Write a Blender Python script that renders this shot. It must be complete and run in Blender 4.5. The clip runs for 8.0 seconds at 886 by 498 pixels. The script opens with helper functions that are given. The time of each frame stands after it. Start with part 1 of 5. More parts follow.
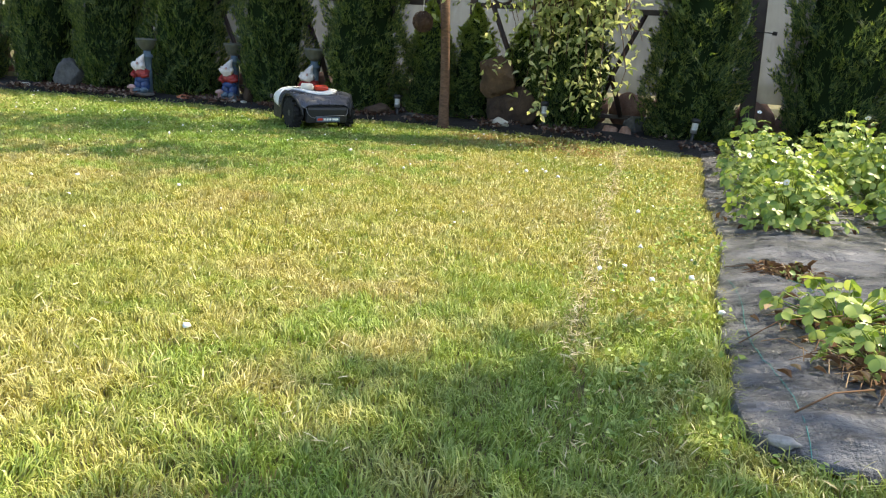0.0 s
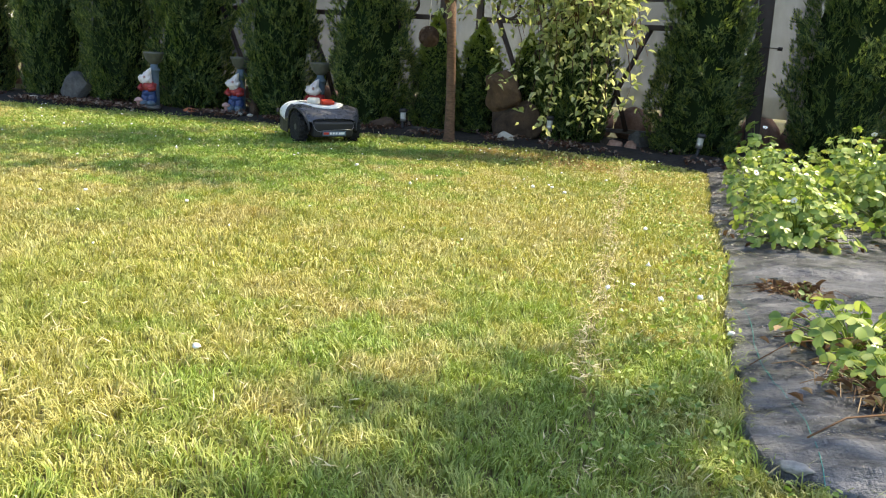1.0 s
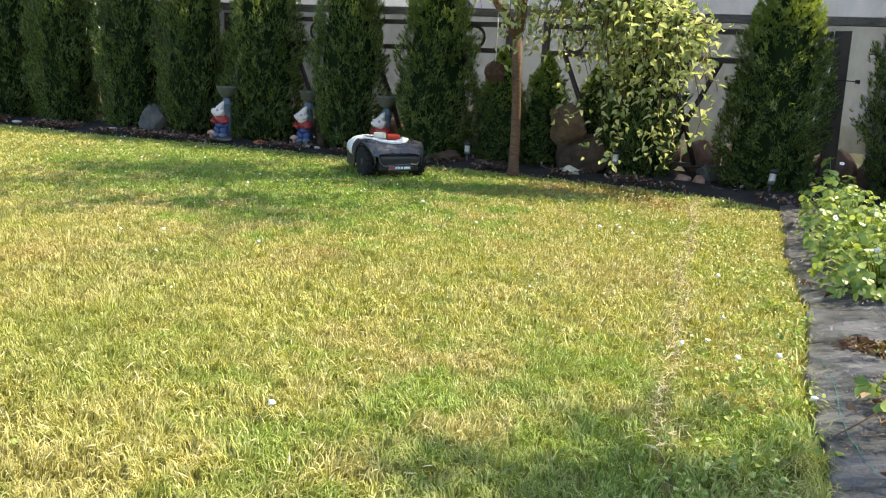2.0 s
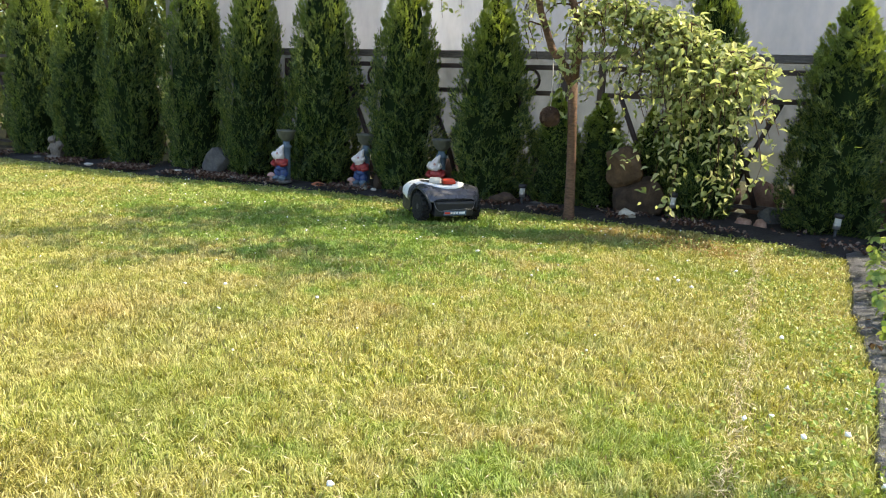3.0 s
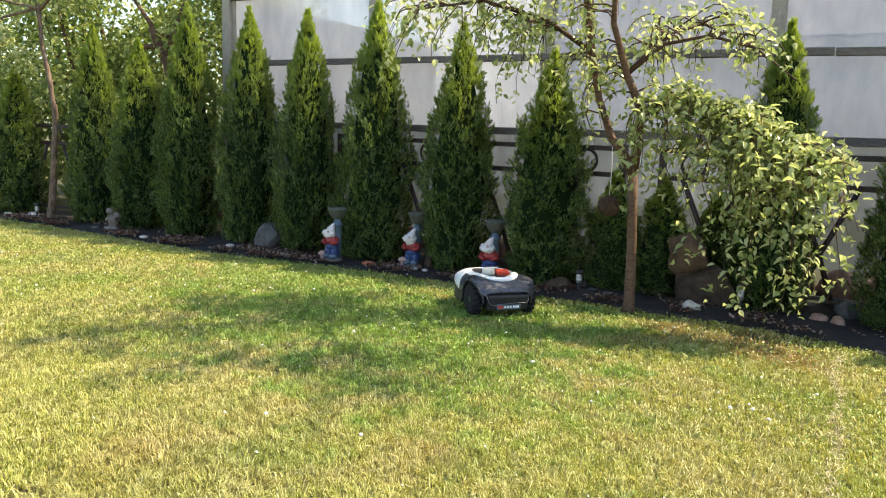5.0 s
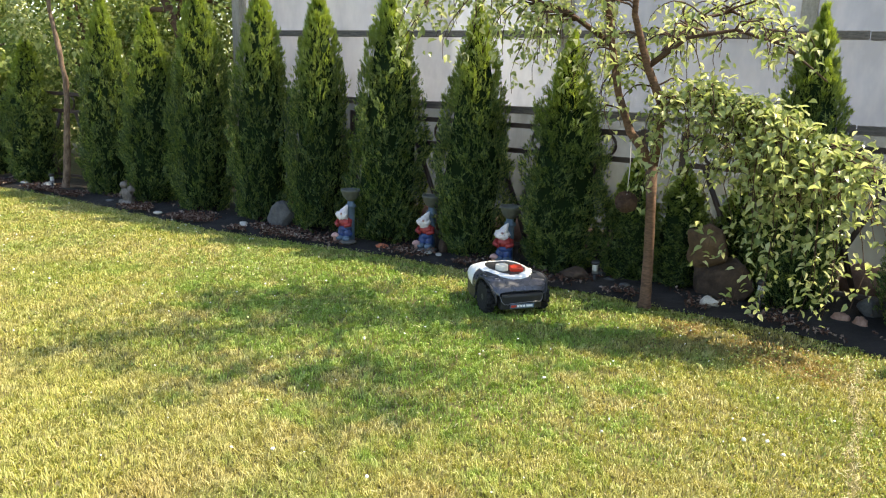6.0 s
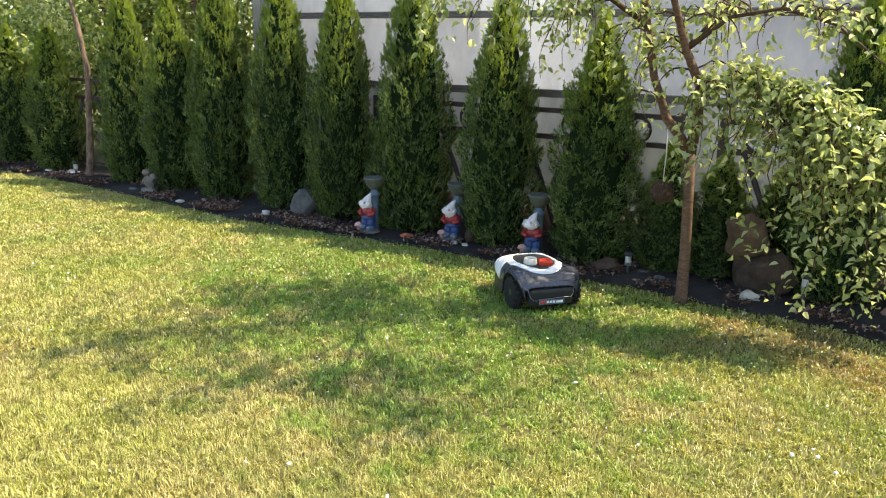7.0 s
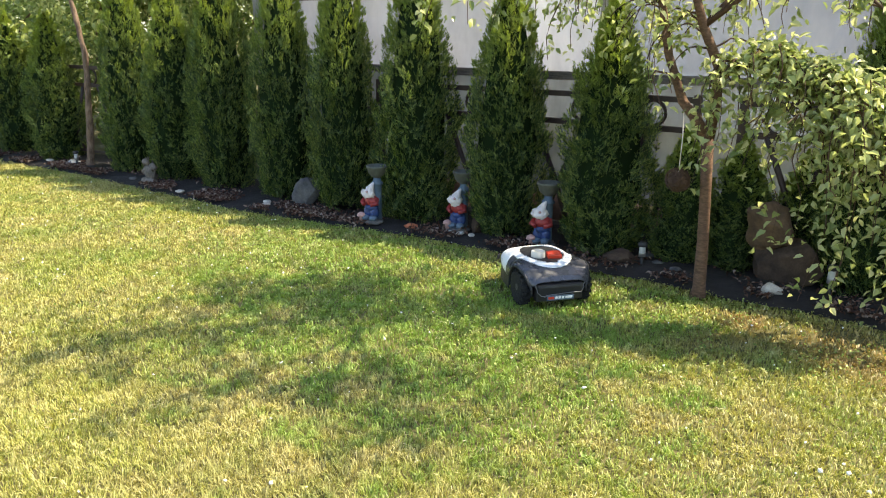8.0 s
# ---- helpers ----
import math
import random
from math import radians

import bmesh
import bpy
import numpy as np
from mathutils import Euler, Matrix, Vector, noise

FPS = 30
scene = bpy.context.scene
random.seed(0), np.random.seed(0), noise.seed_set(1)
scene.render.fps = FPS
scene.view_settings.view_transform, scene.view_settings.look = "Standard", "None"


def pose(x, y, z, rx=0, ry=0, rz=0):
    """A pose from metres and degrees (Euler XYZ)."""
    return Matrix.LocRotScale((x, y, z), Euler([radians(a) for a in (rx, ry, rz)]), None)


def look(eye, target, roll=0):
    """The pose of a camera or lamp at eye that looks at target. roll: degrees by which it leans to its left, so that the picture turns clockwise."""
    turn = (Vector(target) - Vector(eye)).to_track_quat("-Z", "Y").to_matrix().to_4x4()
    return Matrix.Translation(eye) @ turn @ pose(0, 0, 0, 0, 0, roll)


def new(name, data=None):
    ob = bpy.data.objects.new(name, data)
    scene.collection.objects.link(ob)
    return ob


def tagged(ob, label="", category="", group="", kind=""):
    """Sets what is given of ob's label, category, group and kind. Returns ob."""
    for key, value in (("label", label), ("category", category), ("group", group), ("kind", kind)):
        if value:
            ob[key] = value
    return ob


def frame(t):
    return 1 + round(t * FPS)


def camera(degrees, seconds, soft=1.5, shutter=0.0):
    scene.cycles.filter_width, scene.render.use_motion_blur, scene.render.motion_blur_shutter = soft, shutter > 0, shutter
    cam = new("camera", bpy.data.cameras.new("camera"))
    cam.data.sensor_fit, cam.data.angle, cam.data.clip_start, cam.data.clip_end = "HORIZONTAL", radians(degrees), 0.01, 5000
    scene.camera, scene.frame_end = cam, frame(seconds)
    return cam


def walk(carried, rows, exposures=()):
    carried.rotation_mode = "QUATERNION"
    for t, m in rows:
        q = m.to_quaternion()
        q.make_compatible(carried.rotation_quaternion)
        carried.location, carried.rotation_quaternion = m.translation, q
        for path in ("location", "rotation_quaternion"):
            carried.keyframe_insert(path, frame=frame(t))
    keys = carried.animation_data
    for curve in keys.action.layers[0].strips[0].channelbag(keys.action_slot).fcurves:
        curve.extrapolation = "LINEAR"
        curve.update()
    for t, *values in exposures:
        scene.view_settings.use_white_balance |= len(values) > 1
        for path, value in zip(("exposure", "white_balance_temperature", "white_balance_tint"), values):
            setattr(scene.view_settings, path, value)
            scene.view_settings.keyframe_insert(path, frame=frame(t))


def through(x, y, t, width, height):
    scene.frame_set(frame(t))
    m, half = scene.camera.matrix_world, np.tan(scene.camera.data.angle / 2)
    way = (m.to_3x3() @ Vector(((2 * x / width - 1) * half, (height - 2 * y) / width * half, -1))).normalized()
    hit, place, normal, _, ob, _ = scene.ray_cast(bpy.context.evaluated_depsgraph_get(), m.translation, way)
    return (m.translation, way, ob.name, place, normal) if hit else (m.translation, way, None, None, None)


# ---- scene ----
# the camera and its walk
cam = camera(60.4, 8.0, soft=1.1)
PATH = [
    (0, (0.287, 0.287, 0.62), (0.125, 2.208, 0.088), 3.3),
    (0.5, (0.281, 0.287, 0.628), (0.116, 2.212, 0.108), 3.3),
    (1, (0.272, 0.29, 0.64), (0.099, 2.217, 0.135), 3.4),
    (1.5, (0.257, 0.297, 0.672), (0.023, 2.223, 0.183), 3.4),
    (1.7, (0.248, 0.306, 0.69), (-0.028, 2.228, 0.211), 3.2),
    (2.8, (0.219, 0.303, 0.80), (-0.225, 2.209, 0.401), 2.6),
    (3, (0.221, 0.314, 0.832), (-0.254, 2.217, 0.438), 2.3),
    (3.5, (0.215, 0.329, 0.882), (-0.326, 2.223, 0.533), 1.9),
    (4, (0.206, 0.376, 0.924), (-0.391, 2.261, 0.625), 1.8),
    (4.5, (0.171, 0.467, 1.0), (-0.437, 2.35, 0.714), 1.9),
    (4.7, (0.157, 0.497, 1.04), (-0.454, 2.38, 0.763), 2.0),
    (5.8, (0.134, 0.70, 1.47), (-0.508, 2.545, 1.036), 1.8),
    (6, (0.129, 0.717, 1.505), (-0.523, 2.551, 1.045), 1.8),
    (6.5, (0.102, 0.775, 1.548), (-0.581, 2.587, 1.047), 1.4),
    (7, (0.068, 0.924, 1.555), (-0.647, 2.719, 1.036), 1.0),
    (7.5, (0.05, 1.046, 1.562), (-0.664, 2.836, 1.026), 0.8),
    (8, (0.048, 1.188, 1.549), (-0.701, 2.955, 0.987), 0.2),
]
walk(cam, [(t, look(eye, target, roll)) for t, eye, target, roll in PATH], [(0, 1.46, 6900, 10), (4.5, 1.49, 6900, 10), (8, 1.62, 6900, 10)])

# daylight: high summer sun from beyond the greenhouse
SUN_ELEV, SUN_AZ = radians(54), math.atan2(0.90, 0.43)
world = bpy.data.worlds.new("sky")
scene.world = world
world.use_nodes = True
wn = world.node_tree
sky = wn.nodes.new("ShaderNodeTexSky")
sky.sky_type = "NISHITA"
sky.sun_disc = False
sky.sun_elevation, sky.sun_rotation = SUN_ELEV, SUN_AZ
wn.nodes["Background"].inputs["Strength"].default_value = 0.15
wn.links.new(sky.outputs[0], wn.nodes["Background"].inputs["Color"])
sun = new("sun", bpy.data.lights.new("sun", "SUN"))
sun.data.energy, sun.data.angle, sun.data.color = 3.95, radians(0.55), (1.0, 0.90, 0.69)
to_sun = Vector((math.sin(SUN_AZ) * math.cos(SUN_ELEV), math.cos(SUN_AZ) * math.cos(SUN_ELEV), math.sin(SUN_ELEV)))
sun.matrix_world = look(to_sun * 30, (0, 0, 0))

# ---- materials ----
def material(name, build):
    m = bpy.data.materials.new(name)
    m.use_nodes = True
    nt = m.node_tree
    nt.nodes.clear()
    out = nt.nodes.new("ShaderNodeOutputMaterial")
    nt.links.new(build(nt), out.inputs["Surface"])
    return m


def node(nt, kind, **values):
    n = nt.nodes.new("ShaderNode" + kind)
    for k, v in values.items():
        n.inputs[k.replace("_", " ")].default_value = v
    return n


def coords(nt, scale=(1, 1, 1)):
    """World-size coordinates of the surface."""
    g = node(nt, "NewGeometry")
    mp = node(nt, "Mapping", Scale=scale)
    nt.links.new(g.outputs["Position"], mp.inputs["Vector"])
    return mp.outputs[0]


def object_coords(nt, scale=(1, 1, 1)):
    g = node(nt, "TexCoord")
    mp = node(nt, "Mapping", Scale=scale)
    nt.links.new(g.outputs["Object"], mp.inputs["Vector"])
    return mp.outputs[0]


def noise_tex(nt, vec, scale, detail=4.0, rough=0.6):
    n = node(nt, "TexNoise", Scale=scale, Detail=detail, Roughness=rough)
    nt.links.new(vec, n.inputs["Vector"])
    return n.outputs["Fac"]


def ramp(nt, fac, stops):
    r = nt.nodes.new("ShaderNodeValToRGB")
    e = r.color_ramp.elements
    while len(e) < len(stops):
        e.new(0.5)
    for el, (p, c) in zip(e, stops):
        el.position, el.color = p, (*c, 1) if len(c) == 3 else c
    nt.links.new(fac, r.inputs[0])
    return r.outputs[0]


def mix(nt, fac, a, b, mode="MIX"):
    m = nt.nodes.new("ShaderNodeMix")
    m.data_type, m.blend_type = "RGBA", mode
    for sock, v in ((m.inputs[0], fac), (m.inputs[6], a), (m.inputs[7], b)):
        if isinstance(v, (int, float)):
            sock.default_value = v
        elif isinstance(v, tuple):
            sock.default_value = (*v, 1)
        else:
            nt.links.new(v, sock)
    return m.outputs[2]


def bump(nt, height, strength=0.3, distance=0.01):
    b = node(nt, "Bump", Strength=strength, Distance=distance)
    nt.links.new(height, b.inputs["Height"])
    return b.outputs[0]


def principled(nt, color, rough=0.6, normal=None, metal=0.0, spec=0.5, **more):
    p = node(nt, "BsdfPrincipled", Metallic=metal)
    p.inputs["Specular IOR Level"].default_value = spec
    for sock, v in ((p.inputs["Base Color"], color), (p.inputs["Roughness"], rough)):
        if isinstance(v, (int, float)):
            sock.default_value = v
        elif isinstance(v, tuple):
            sock.default_value = (*v, 1)
        else:
            nt.links.new(v, sock)
    if normal is not None:
        nt.links.new(normal, p.inputs["Normal"])
    return p.outputs[0]


def leafy(name, dark, mid, light, translucent, patch=None, rough=0.45, spec=0.35, big=1.5, warm=0.6, through=(1.0, 1.0, 0.35)):
    """Leaves: each island its own shade, light coming through them."""
    def build(nt):
        g = node(nt, "NewGeometry")
        c = ramp(nt, g.outputs["Random Per Island"], [(0.0, dark), (0.5, mid), (1.0, light)])
        n = noise_tex(nt, coords(nt), big, 3.0)
        c = mix(nt, ramp(nt, n, [(0.35, (0.25, 0.25, 0.25)), (0.65, (0.0, 0.0, 0.0))]), c, dark)
        if patch:
            c = patch(nt, c)
        s = principled(nt, c, rough, spec=spec)
        t = node(nt, "BsdfTranslucent")
        nt.links.new(mix(nt, warm, c, through, "MULTIPLY"), t.inputs["Color"])
        m = node(nt, "MixShader", Fac=translucent)
        nt.links.new(s, m.inputs[1])
        nt.links.new(t.outputs[0], m.inputs[2])
        return m.outputs[0]
    return material(name, build)


def grass_patches(nt, c):
    """Dry straw patches, lusher clover and a painted shade tint in the lawn."""
    v = coords(nt)
    big = noise_tex(nt, v, 0.9, 3.0)
    small = noise_tex(nt, v, 4.5, 4.0)
    g = node(nt, "NewGeometry")
    dry = mix(nt, g.outputs["Random Per Island"], (0.38, 0.31, 0.11), (0.56, 0.50, 0.24))
    k = node(nt, "Math")
    k.operation = "MULTIPLY_ADD"
    nt.links.new(small, k.inputs[0])
    k.inputs[1].default_value = 0.55
    nt.links.new(big, k.inputs[2])
    f = ramp(nt, k.outputs[0], [(0.68, (0.05, 0.05, 0.05)), (0.90, (0.72, 0.72, 0.72))])
    c = mix(nt, f, c, dry)
    for x, y, rad in ((0.62, 2.15, 0.16), (0.70, 2.55, 0.14), (-1.0, 1.55, 0.22), (-3.4, 3.4, 0.3), (-1.6, 2.6, 0.3), (-0.7, 3.0, 0.25)):
        dist = node(nt, "VectorMath")
        dist.operation = "DISTANCE"
        nt.links.new(v, dist.inputs[0])
        dist.inputs[1].default_value = (x, y, 0.01)
        j = node(nt, "Math")
        j.operation = "MULTIPLY_ADD"
        nt.links.new(small, j.inputs[0])
        j.inputs[1].default_value = 0.45
        nt.links.new(dist.outputs["Value"], j.inputs[2])
        c = mix(nt, ramp(nt, j.outputs[0], [(rad, (0.36, 0.36, 0.36)), (min(0.98, rad + 0.25), (0, 0, 0))]), c, (0.42, 0.28, 0.11))
    for x, y, rad in ((-0.12, 5.02, 0.26), (0.50, 5.22, 0.40), (0.05, 5.38, 0.34), (0.75, 4.95, 0.25)):
        dist = node(nt, "VectorMath")
        dist.operation = "DISTANCE"
        nt.links.new(v, dist.inputs[0])
        dist.inputs[1].default_value = (x, y, 0.01)
        j = node(nt, "Math")
        j.operation = "MULTIPLY_ADD"
        nt.links.new(small, j.inputs[0])
        j.inputs[1].default_value = 0.45
        nt.links.new(dist.outputs["Value"], j.inputs[2])
        c = mix(nt, ramp(nt, j.outputs[0], [(rad, (0.7, 0.7, 0.7)), (rad + 0.25, (0, 0, 0))]), c, (0.34, 0.20, 0.085))
    lush = ramp(nt, noise_tex(nt, v, 1.3, 2.0), [(0.5, (0, 0, 0)), (0.68, (0.55, 0.55, 0.55))])
    c = mix(nt, lush, c, (0.20, 0.29, 0.05))
    # Lusher green spots that also paint in the tint of the tree shade.
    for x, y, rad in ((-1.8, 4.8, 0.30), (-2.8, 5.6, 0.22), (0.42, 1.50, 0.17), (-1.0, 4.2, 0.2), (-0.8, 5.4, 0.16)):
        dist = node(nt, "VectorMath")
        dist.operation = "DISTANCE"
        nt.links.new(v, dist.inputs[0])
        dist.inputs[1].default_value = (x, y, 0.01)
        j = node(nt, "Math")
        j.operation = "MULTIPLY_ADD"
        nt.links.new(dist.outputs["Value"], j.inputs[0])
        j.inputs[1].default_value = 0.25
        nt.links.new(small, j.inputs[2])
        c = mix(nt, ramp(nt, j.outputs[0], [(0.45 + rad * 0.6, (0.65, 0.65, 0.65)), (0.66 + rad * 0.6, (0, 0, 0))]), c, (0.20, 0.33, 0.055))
    return c


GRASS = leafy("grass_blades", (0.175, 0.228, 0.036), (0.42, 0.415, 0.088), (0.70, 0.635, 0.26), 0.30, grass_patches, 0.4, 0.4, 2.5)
def sunlit_young_growth(nt, c):
    """Yellow-green young shoots, sunlit brightness painted in towards the top of each thuja."""
    t = node(nt, "TexCoord")
    sep = node(nt, "SeparateXYZ")
    nt.links.new(t.outputs["Object"], sep.inputs[0])
    k = node(nt, "Math")
    k.operation = "MULTIPLY_ADD"
    nt.links.new(noise_tex(nt, object_coords(nt), 6.0, 3.0), k.inputs[0])
    k.inputs[1].default_value = 0.9
    nt.links.new(sep.outputs["Z"], k.inputs[2])
    m = node(nt, "MapRange")
    nt.links.new(k.outputs[0], m.inputs["Value"])
    m.inputs["From Min"].default_value, m.inputs["From Max"].default_value = 1.55, 2.6
    m.inputs["To Max"].default_value = 0.8
    return mix(nt, m.outputs[0], c, (0.24, 0.30, 0.055))


THUJA = leafy("thuja_foliage", (0.017, 0.036, 0.015), (0.064, 0.105, 0.036), (0.22, 0.265, 0.088), 0.46, sunlit_young_growth, 0.5, 0.3, 3.0, 1.0, (2.2, 2.2, 1.0))
CHERRY = leafy("tree_leaves", (0.17, 0.23, 0.07), (0.41, 0.46, 0.18), (0.72, 0.71, 0.40), 0.55, None, 0.28, 0.6, 3.0, 0.3)
FAR_LEAF = leafy("far_leaves", (0.10, 0.15, 0.045), (0.28, 0.35, 0.11), (0.58, 0.60, 0.27), 0.48, None, 0.4, 0.4, 0.8)
BERRY = leafy("strawberry_leaves", (0.11, 0.19, 0.035), (0.27, 0.37, 0.075), (0.52, 0.57, 0.18), 0.38, None, 0.35, 0.45, 6.0)
DEAD = leafy("dead_leaves", (0.06, 0.03, 0.016), (0.16, 0.09, 0.045), (0.34, 0.25, 0.15), 0.1, None, 0.7, 0.2)


def rocky(name, a, b, scale=9.0, rough=0.85, depth=0.02, patch=None):
    def build(nt):
        v = object_coords(nt)
        n = noise_tex(nt, v, scale, 6.0, 0.65)
        o = node(nt, "ObjectInfo")
        c = mix(nt, ramp(nt, n, [(0.3, (0, 0, 0)), (0.7, (1, 1, 1))]), a, b)
        c = mix(nt, 0.35, c, ramp(nt, o.outputs["Random"], [(0, (0.5, 0.5, 0.5)), (1, (1, 1, 1))]), "MULTIPLY")
        fine = noise_tex(nt, v, scale * 9, 4.0)
        c = mix(nt, 0.3, c, ramp(nt, fine, [(0.35, (0.35, 0.33, 0.3)), (0.65, (1, 1, 1))]), "MULTIPLY")
        return principled(nt, c, rough, bump(nt, n, 0.6, depth), spec=0.3)
    return material(name, build)


SOIL = rocky("ground_soil", (0.07, 0.065, 0.02), (0.17, 0.15, 0.06), 14, 0.95, 0.02)
BEDSOIL = rocky("bed_soil", (0.012, 0.011, 0.011), (0.035, 0.03, 0.028), 7, 0.8, 0.03)
ROCK_GREY = rocky("grey_rock", (0.06, 0.06, 0.062), (0.17, 0.165, 0.16), 9, 0.9, 0.03)
ROCK_BROWN = rocky("brown_rock", (0.03, 0.02, 0.015), (0.115, 0.075, 0.05), 11, 0.9, 0.04)
ROCK_OCHRE = rocky("ochre_rock", (0.05, 0.03, 0.018), (0.18, 0.115, 0.065), 8, 0.9, 0.04)
ROCK_RED = rocky("reddish_stone", (0.2, 0.1, 0.07), (0.38, 0.24, 0.18), 10)
ROCK_WHITE = rocky("white_stone", (0.4, 0.36, 0.3), (0.66, 0.62, 0.55), 11)
CEMENT = rocky("cement_cast", (0.25, 0.24, 0.22), (0.42, 0.4, 0.37), 15)
FIGURE = rocky("weathered_figure_cement", (0.10, 0.085, 0.07), (0.30, 0.26, 0.22), 16, 0.9, 0.02)
CHIPS = leafy("bark_chips", (0.04, 0.02, 0.014), (0.12, 0.06, 0.04), (0.3, 0.24, 0.2), 0.02, None, 0.8, 0.2)


def wood(name, a, b, along=(1, 1, 1), rough=0.8, depth=0.006, bands=0.0):
    def build(nt):
        v = object_coords(nt, along)
        n = noise_tex(nt, v, 8.0, 6.0, 0.7)
        c = ramp(nt, n, [(0.3, a), (0.7, b)])
        fine = noise_tex(nt, object_coords(nt), 60.0, 3.0)
        c = mix(nt, 0.35, c, ramp(nt, fine, [(0.3, (0.4, 0.38, 0.36)), (0.7, (1, 1, 1))]), "MULTIPLY")
        return principled(nt, c, rough, bump(nt, n, 0.5, depth), spec=0.25)
    return material(name, build)


BARK = wood("tree_bark", (0.055, 0.030, 0.019), (0.22, 0.13, 0.085), (3, 3, 9), 0.75, 0.006)
FLAKY = wood("flaking_bark", (0.055, 0.032, 0.022), (0.30, 0.21, 0.15), (5, 5, 1.6), 0.85, 0.012)
TWIG = wood("twig_bark", (0.045, 0.026, 0.018), (0.12, 0.07, 0.045), (2, 2, 2))
OLDWOOD = wood("weathered_wood", (0.10, 0.085, 0.07), (0.26, 0.22, 0.19), (1, 8, 12), 0.85, 0.004)
PALEWOOD = wood("pale_weathered_wood", (0.3, 0.26, 0.21), (0.46, 0.41, 0.34), (8, 8, 1), 0.85, 0.004)


def painted(name, color, rough=0.5, metal=0.0, wear=0.25, scale=12.0, spec=0.5):
    def build(nt):
        v = object_coords(nt)
        n = noise_tex(nt, v, scale, 5.0)
        d = tuple(x * (1 - wear) for x in color)
        c = mix(nt, ramp(nt, n, [(0.35, (0, 0, 0)), (0.65, (1, 1, 1))]), d, color)
        r = ramp(nt, noise_tex(nt, v, scale * 4, 3.0), [(0.3, (rough * 0.8,) * 3), (0.7, (min(1, rough * 1.25),) * 3)])
        return principled(nt, c, r, bump(nt, noise_tex(nt, v, scale * 10, 2.0), 0.08, 0.002), metal, spec)
    return material(name, build)


IRON = painted("brown_painted_iron", (0.035, 0.018, 0.014), 0.55, 0.0, 0.4)
BLACK = painted("black_plastic", (0.018, 0.018, 0.02), 0.5, 0.0, 0.3, 25)
RUBBER = painted("black_rubber", (0.014, 0.014, 0.014), 0.8, 0.0, 0.3, 25, 0.3)
SHELL = painted("white_plastic", (0.78, 0.78, 0.77), 0.3, 0.0, 0.06, 6)
SILVER = painted("dark_silver_plastic", (0.072, 0.073, 0.086), 0.28, 0.35, 0.08, 6)
CREAM = painted("cream_plastic", (0.62, 0.58, 0.5), 0.4, 0.0, 0.1)
RED = painted("red_plastic", (0.62, 0.05, 0.02), 0.35, 0.0, 0.1)
GN_WHITE = painted("gnome_white_paint", (0.70, 0.64, 0.62), 0.55, 0.0, 0.2, 40)
GN_RED = painted("gnome_red_paint", (0.34, 0.03, 0.028), 0.5, 0.0, 0.5, 30)
GN_BLUE = painted("gnome_blue_paint", (0.025, 0.06, 0.20), 0.5, 0.0, 0.5, 30)
GN_GREY = painted("gnome_grey_paint", (0.10, 0.15, 0.21), 0.6, 0.0, 0.3, 30)
GN_BOWL = painted("gnome_bowl_paint", (0.10, 0.105, 0.085), 0.65, 0.0, 0.35, 25)
GN_PINK = painted("gnome_pink_paint", (0.5, 0.3, 0.27), 0.55, 0.0, 0.2, 30)
STEEL = painted("brushed_steel", (0.5, 0.5, 0.5), 0.35, 0.8, 0.2)
YELLOW = painted("yellow_plastic", (0.75, 0.5, 0.04), 0.4)
PETAL = painted("white_petals", (0.8, 0.8, 0.76), 0.6, 0.0, 0.05)
TEAL = painted("teal_thread", (0.02, 0.22, 0.2), 0.5)
DRAB = painted("lamp_diffuser", (0.45, 0.45, 0.42), 0.35)


def film_sheet(nt, low, high, clear_part=0.16, shine=0.64):
    """Milky greenhouse film, light shining through."""
    v = coords(nt)
    n = noise_tex(nt, coords(nt, (0.8, 0.8, 0.35)), 2.2, 5.0, 0.65)
    c = ramp(nt, n, [(0.36, low), (0.64, high)])
    fold = noise_tex(nt, coords(nt, (3, 3, 0.5)), 2.5, 4.0)
    b = bump(nt, fold, 0.6, 0.03)
    s = principled(nt, c, 0.35, b, spec=0.5)
    t = node(nt, "BsdfTranslucent")
    nt.links.new(c, t.inputs["Color"])
    m = node(nt, "MixShader", Fac=shine)
    nt.links.new(s, m.inputs[1])
    nt.links.new(t.outputs[0], m.inputs[2])
    clear = node(nt, "BsdfTransparent")
    m2 = node(nt, "MixShader", Fac=clear_part)
    nt.links.new(m.outputs[0], m2.inputs[1])
    nt.links.new(clear.outputs[0], m2.inputs[2])
    return m2.outputs[0]


FILM = material("greenhouse_film", lambda nt: film_sheet(nt, (0.20, 0.22, 0.27), (0.34, 0.355, 0.40), 0.10))
FILM_PALE = material("pale_greenhouse_film", lambda nt: film_sheet(nt, (0.47, 0.465, 0.48), (0.72, 0.70, 0.69), 0.16, 0.6))
FILM_LOW = material("weathered_low_film", lambda nt: film_sheet(nt, (0.10, 0.115, 0.11), (0.22, 0.24, 0.23), 0.08, 0.55))
FILM_CLEAR = material("clear_roof_film", lambda nt: film_sheet(nt, (0.8, 0.82, 0.86), (0.9, 0.9, 0.92), 0.22, 0.68))


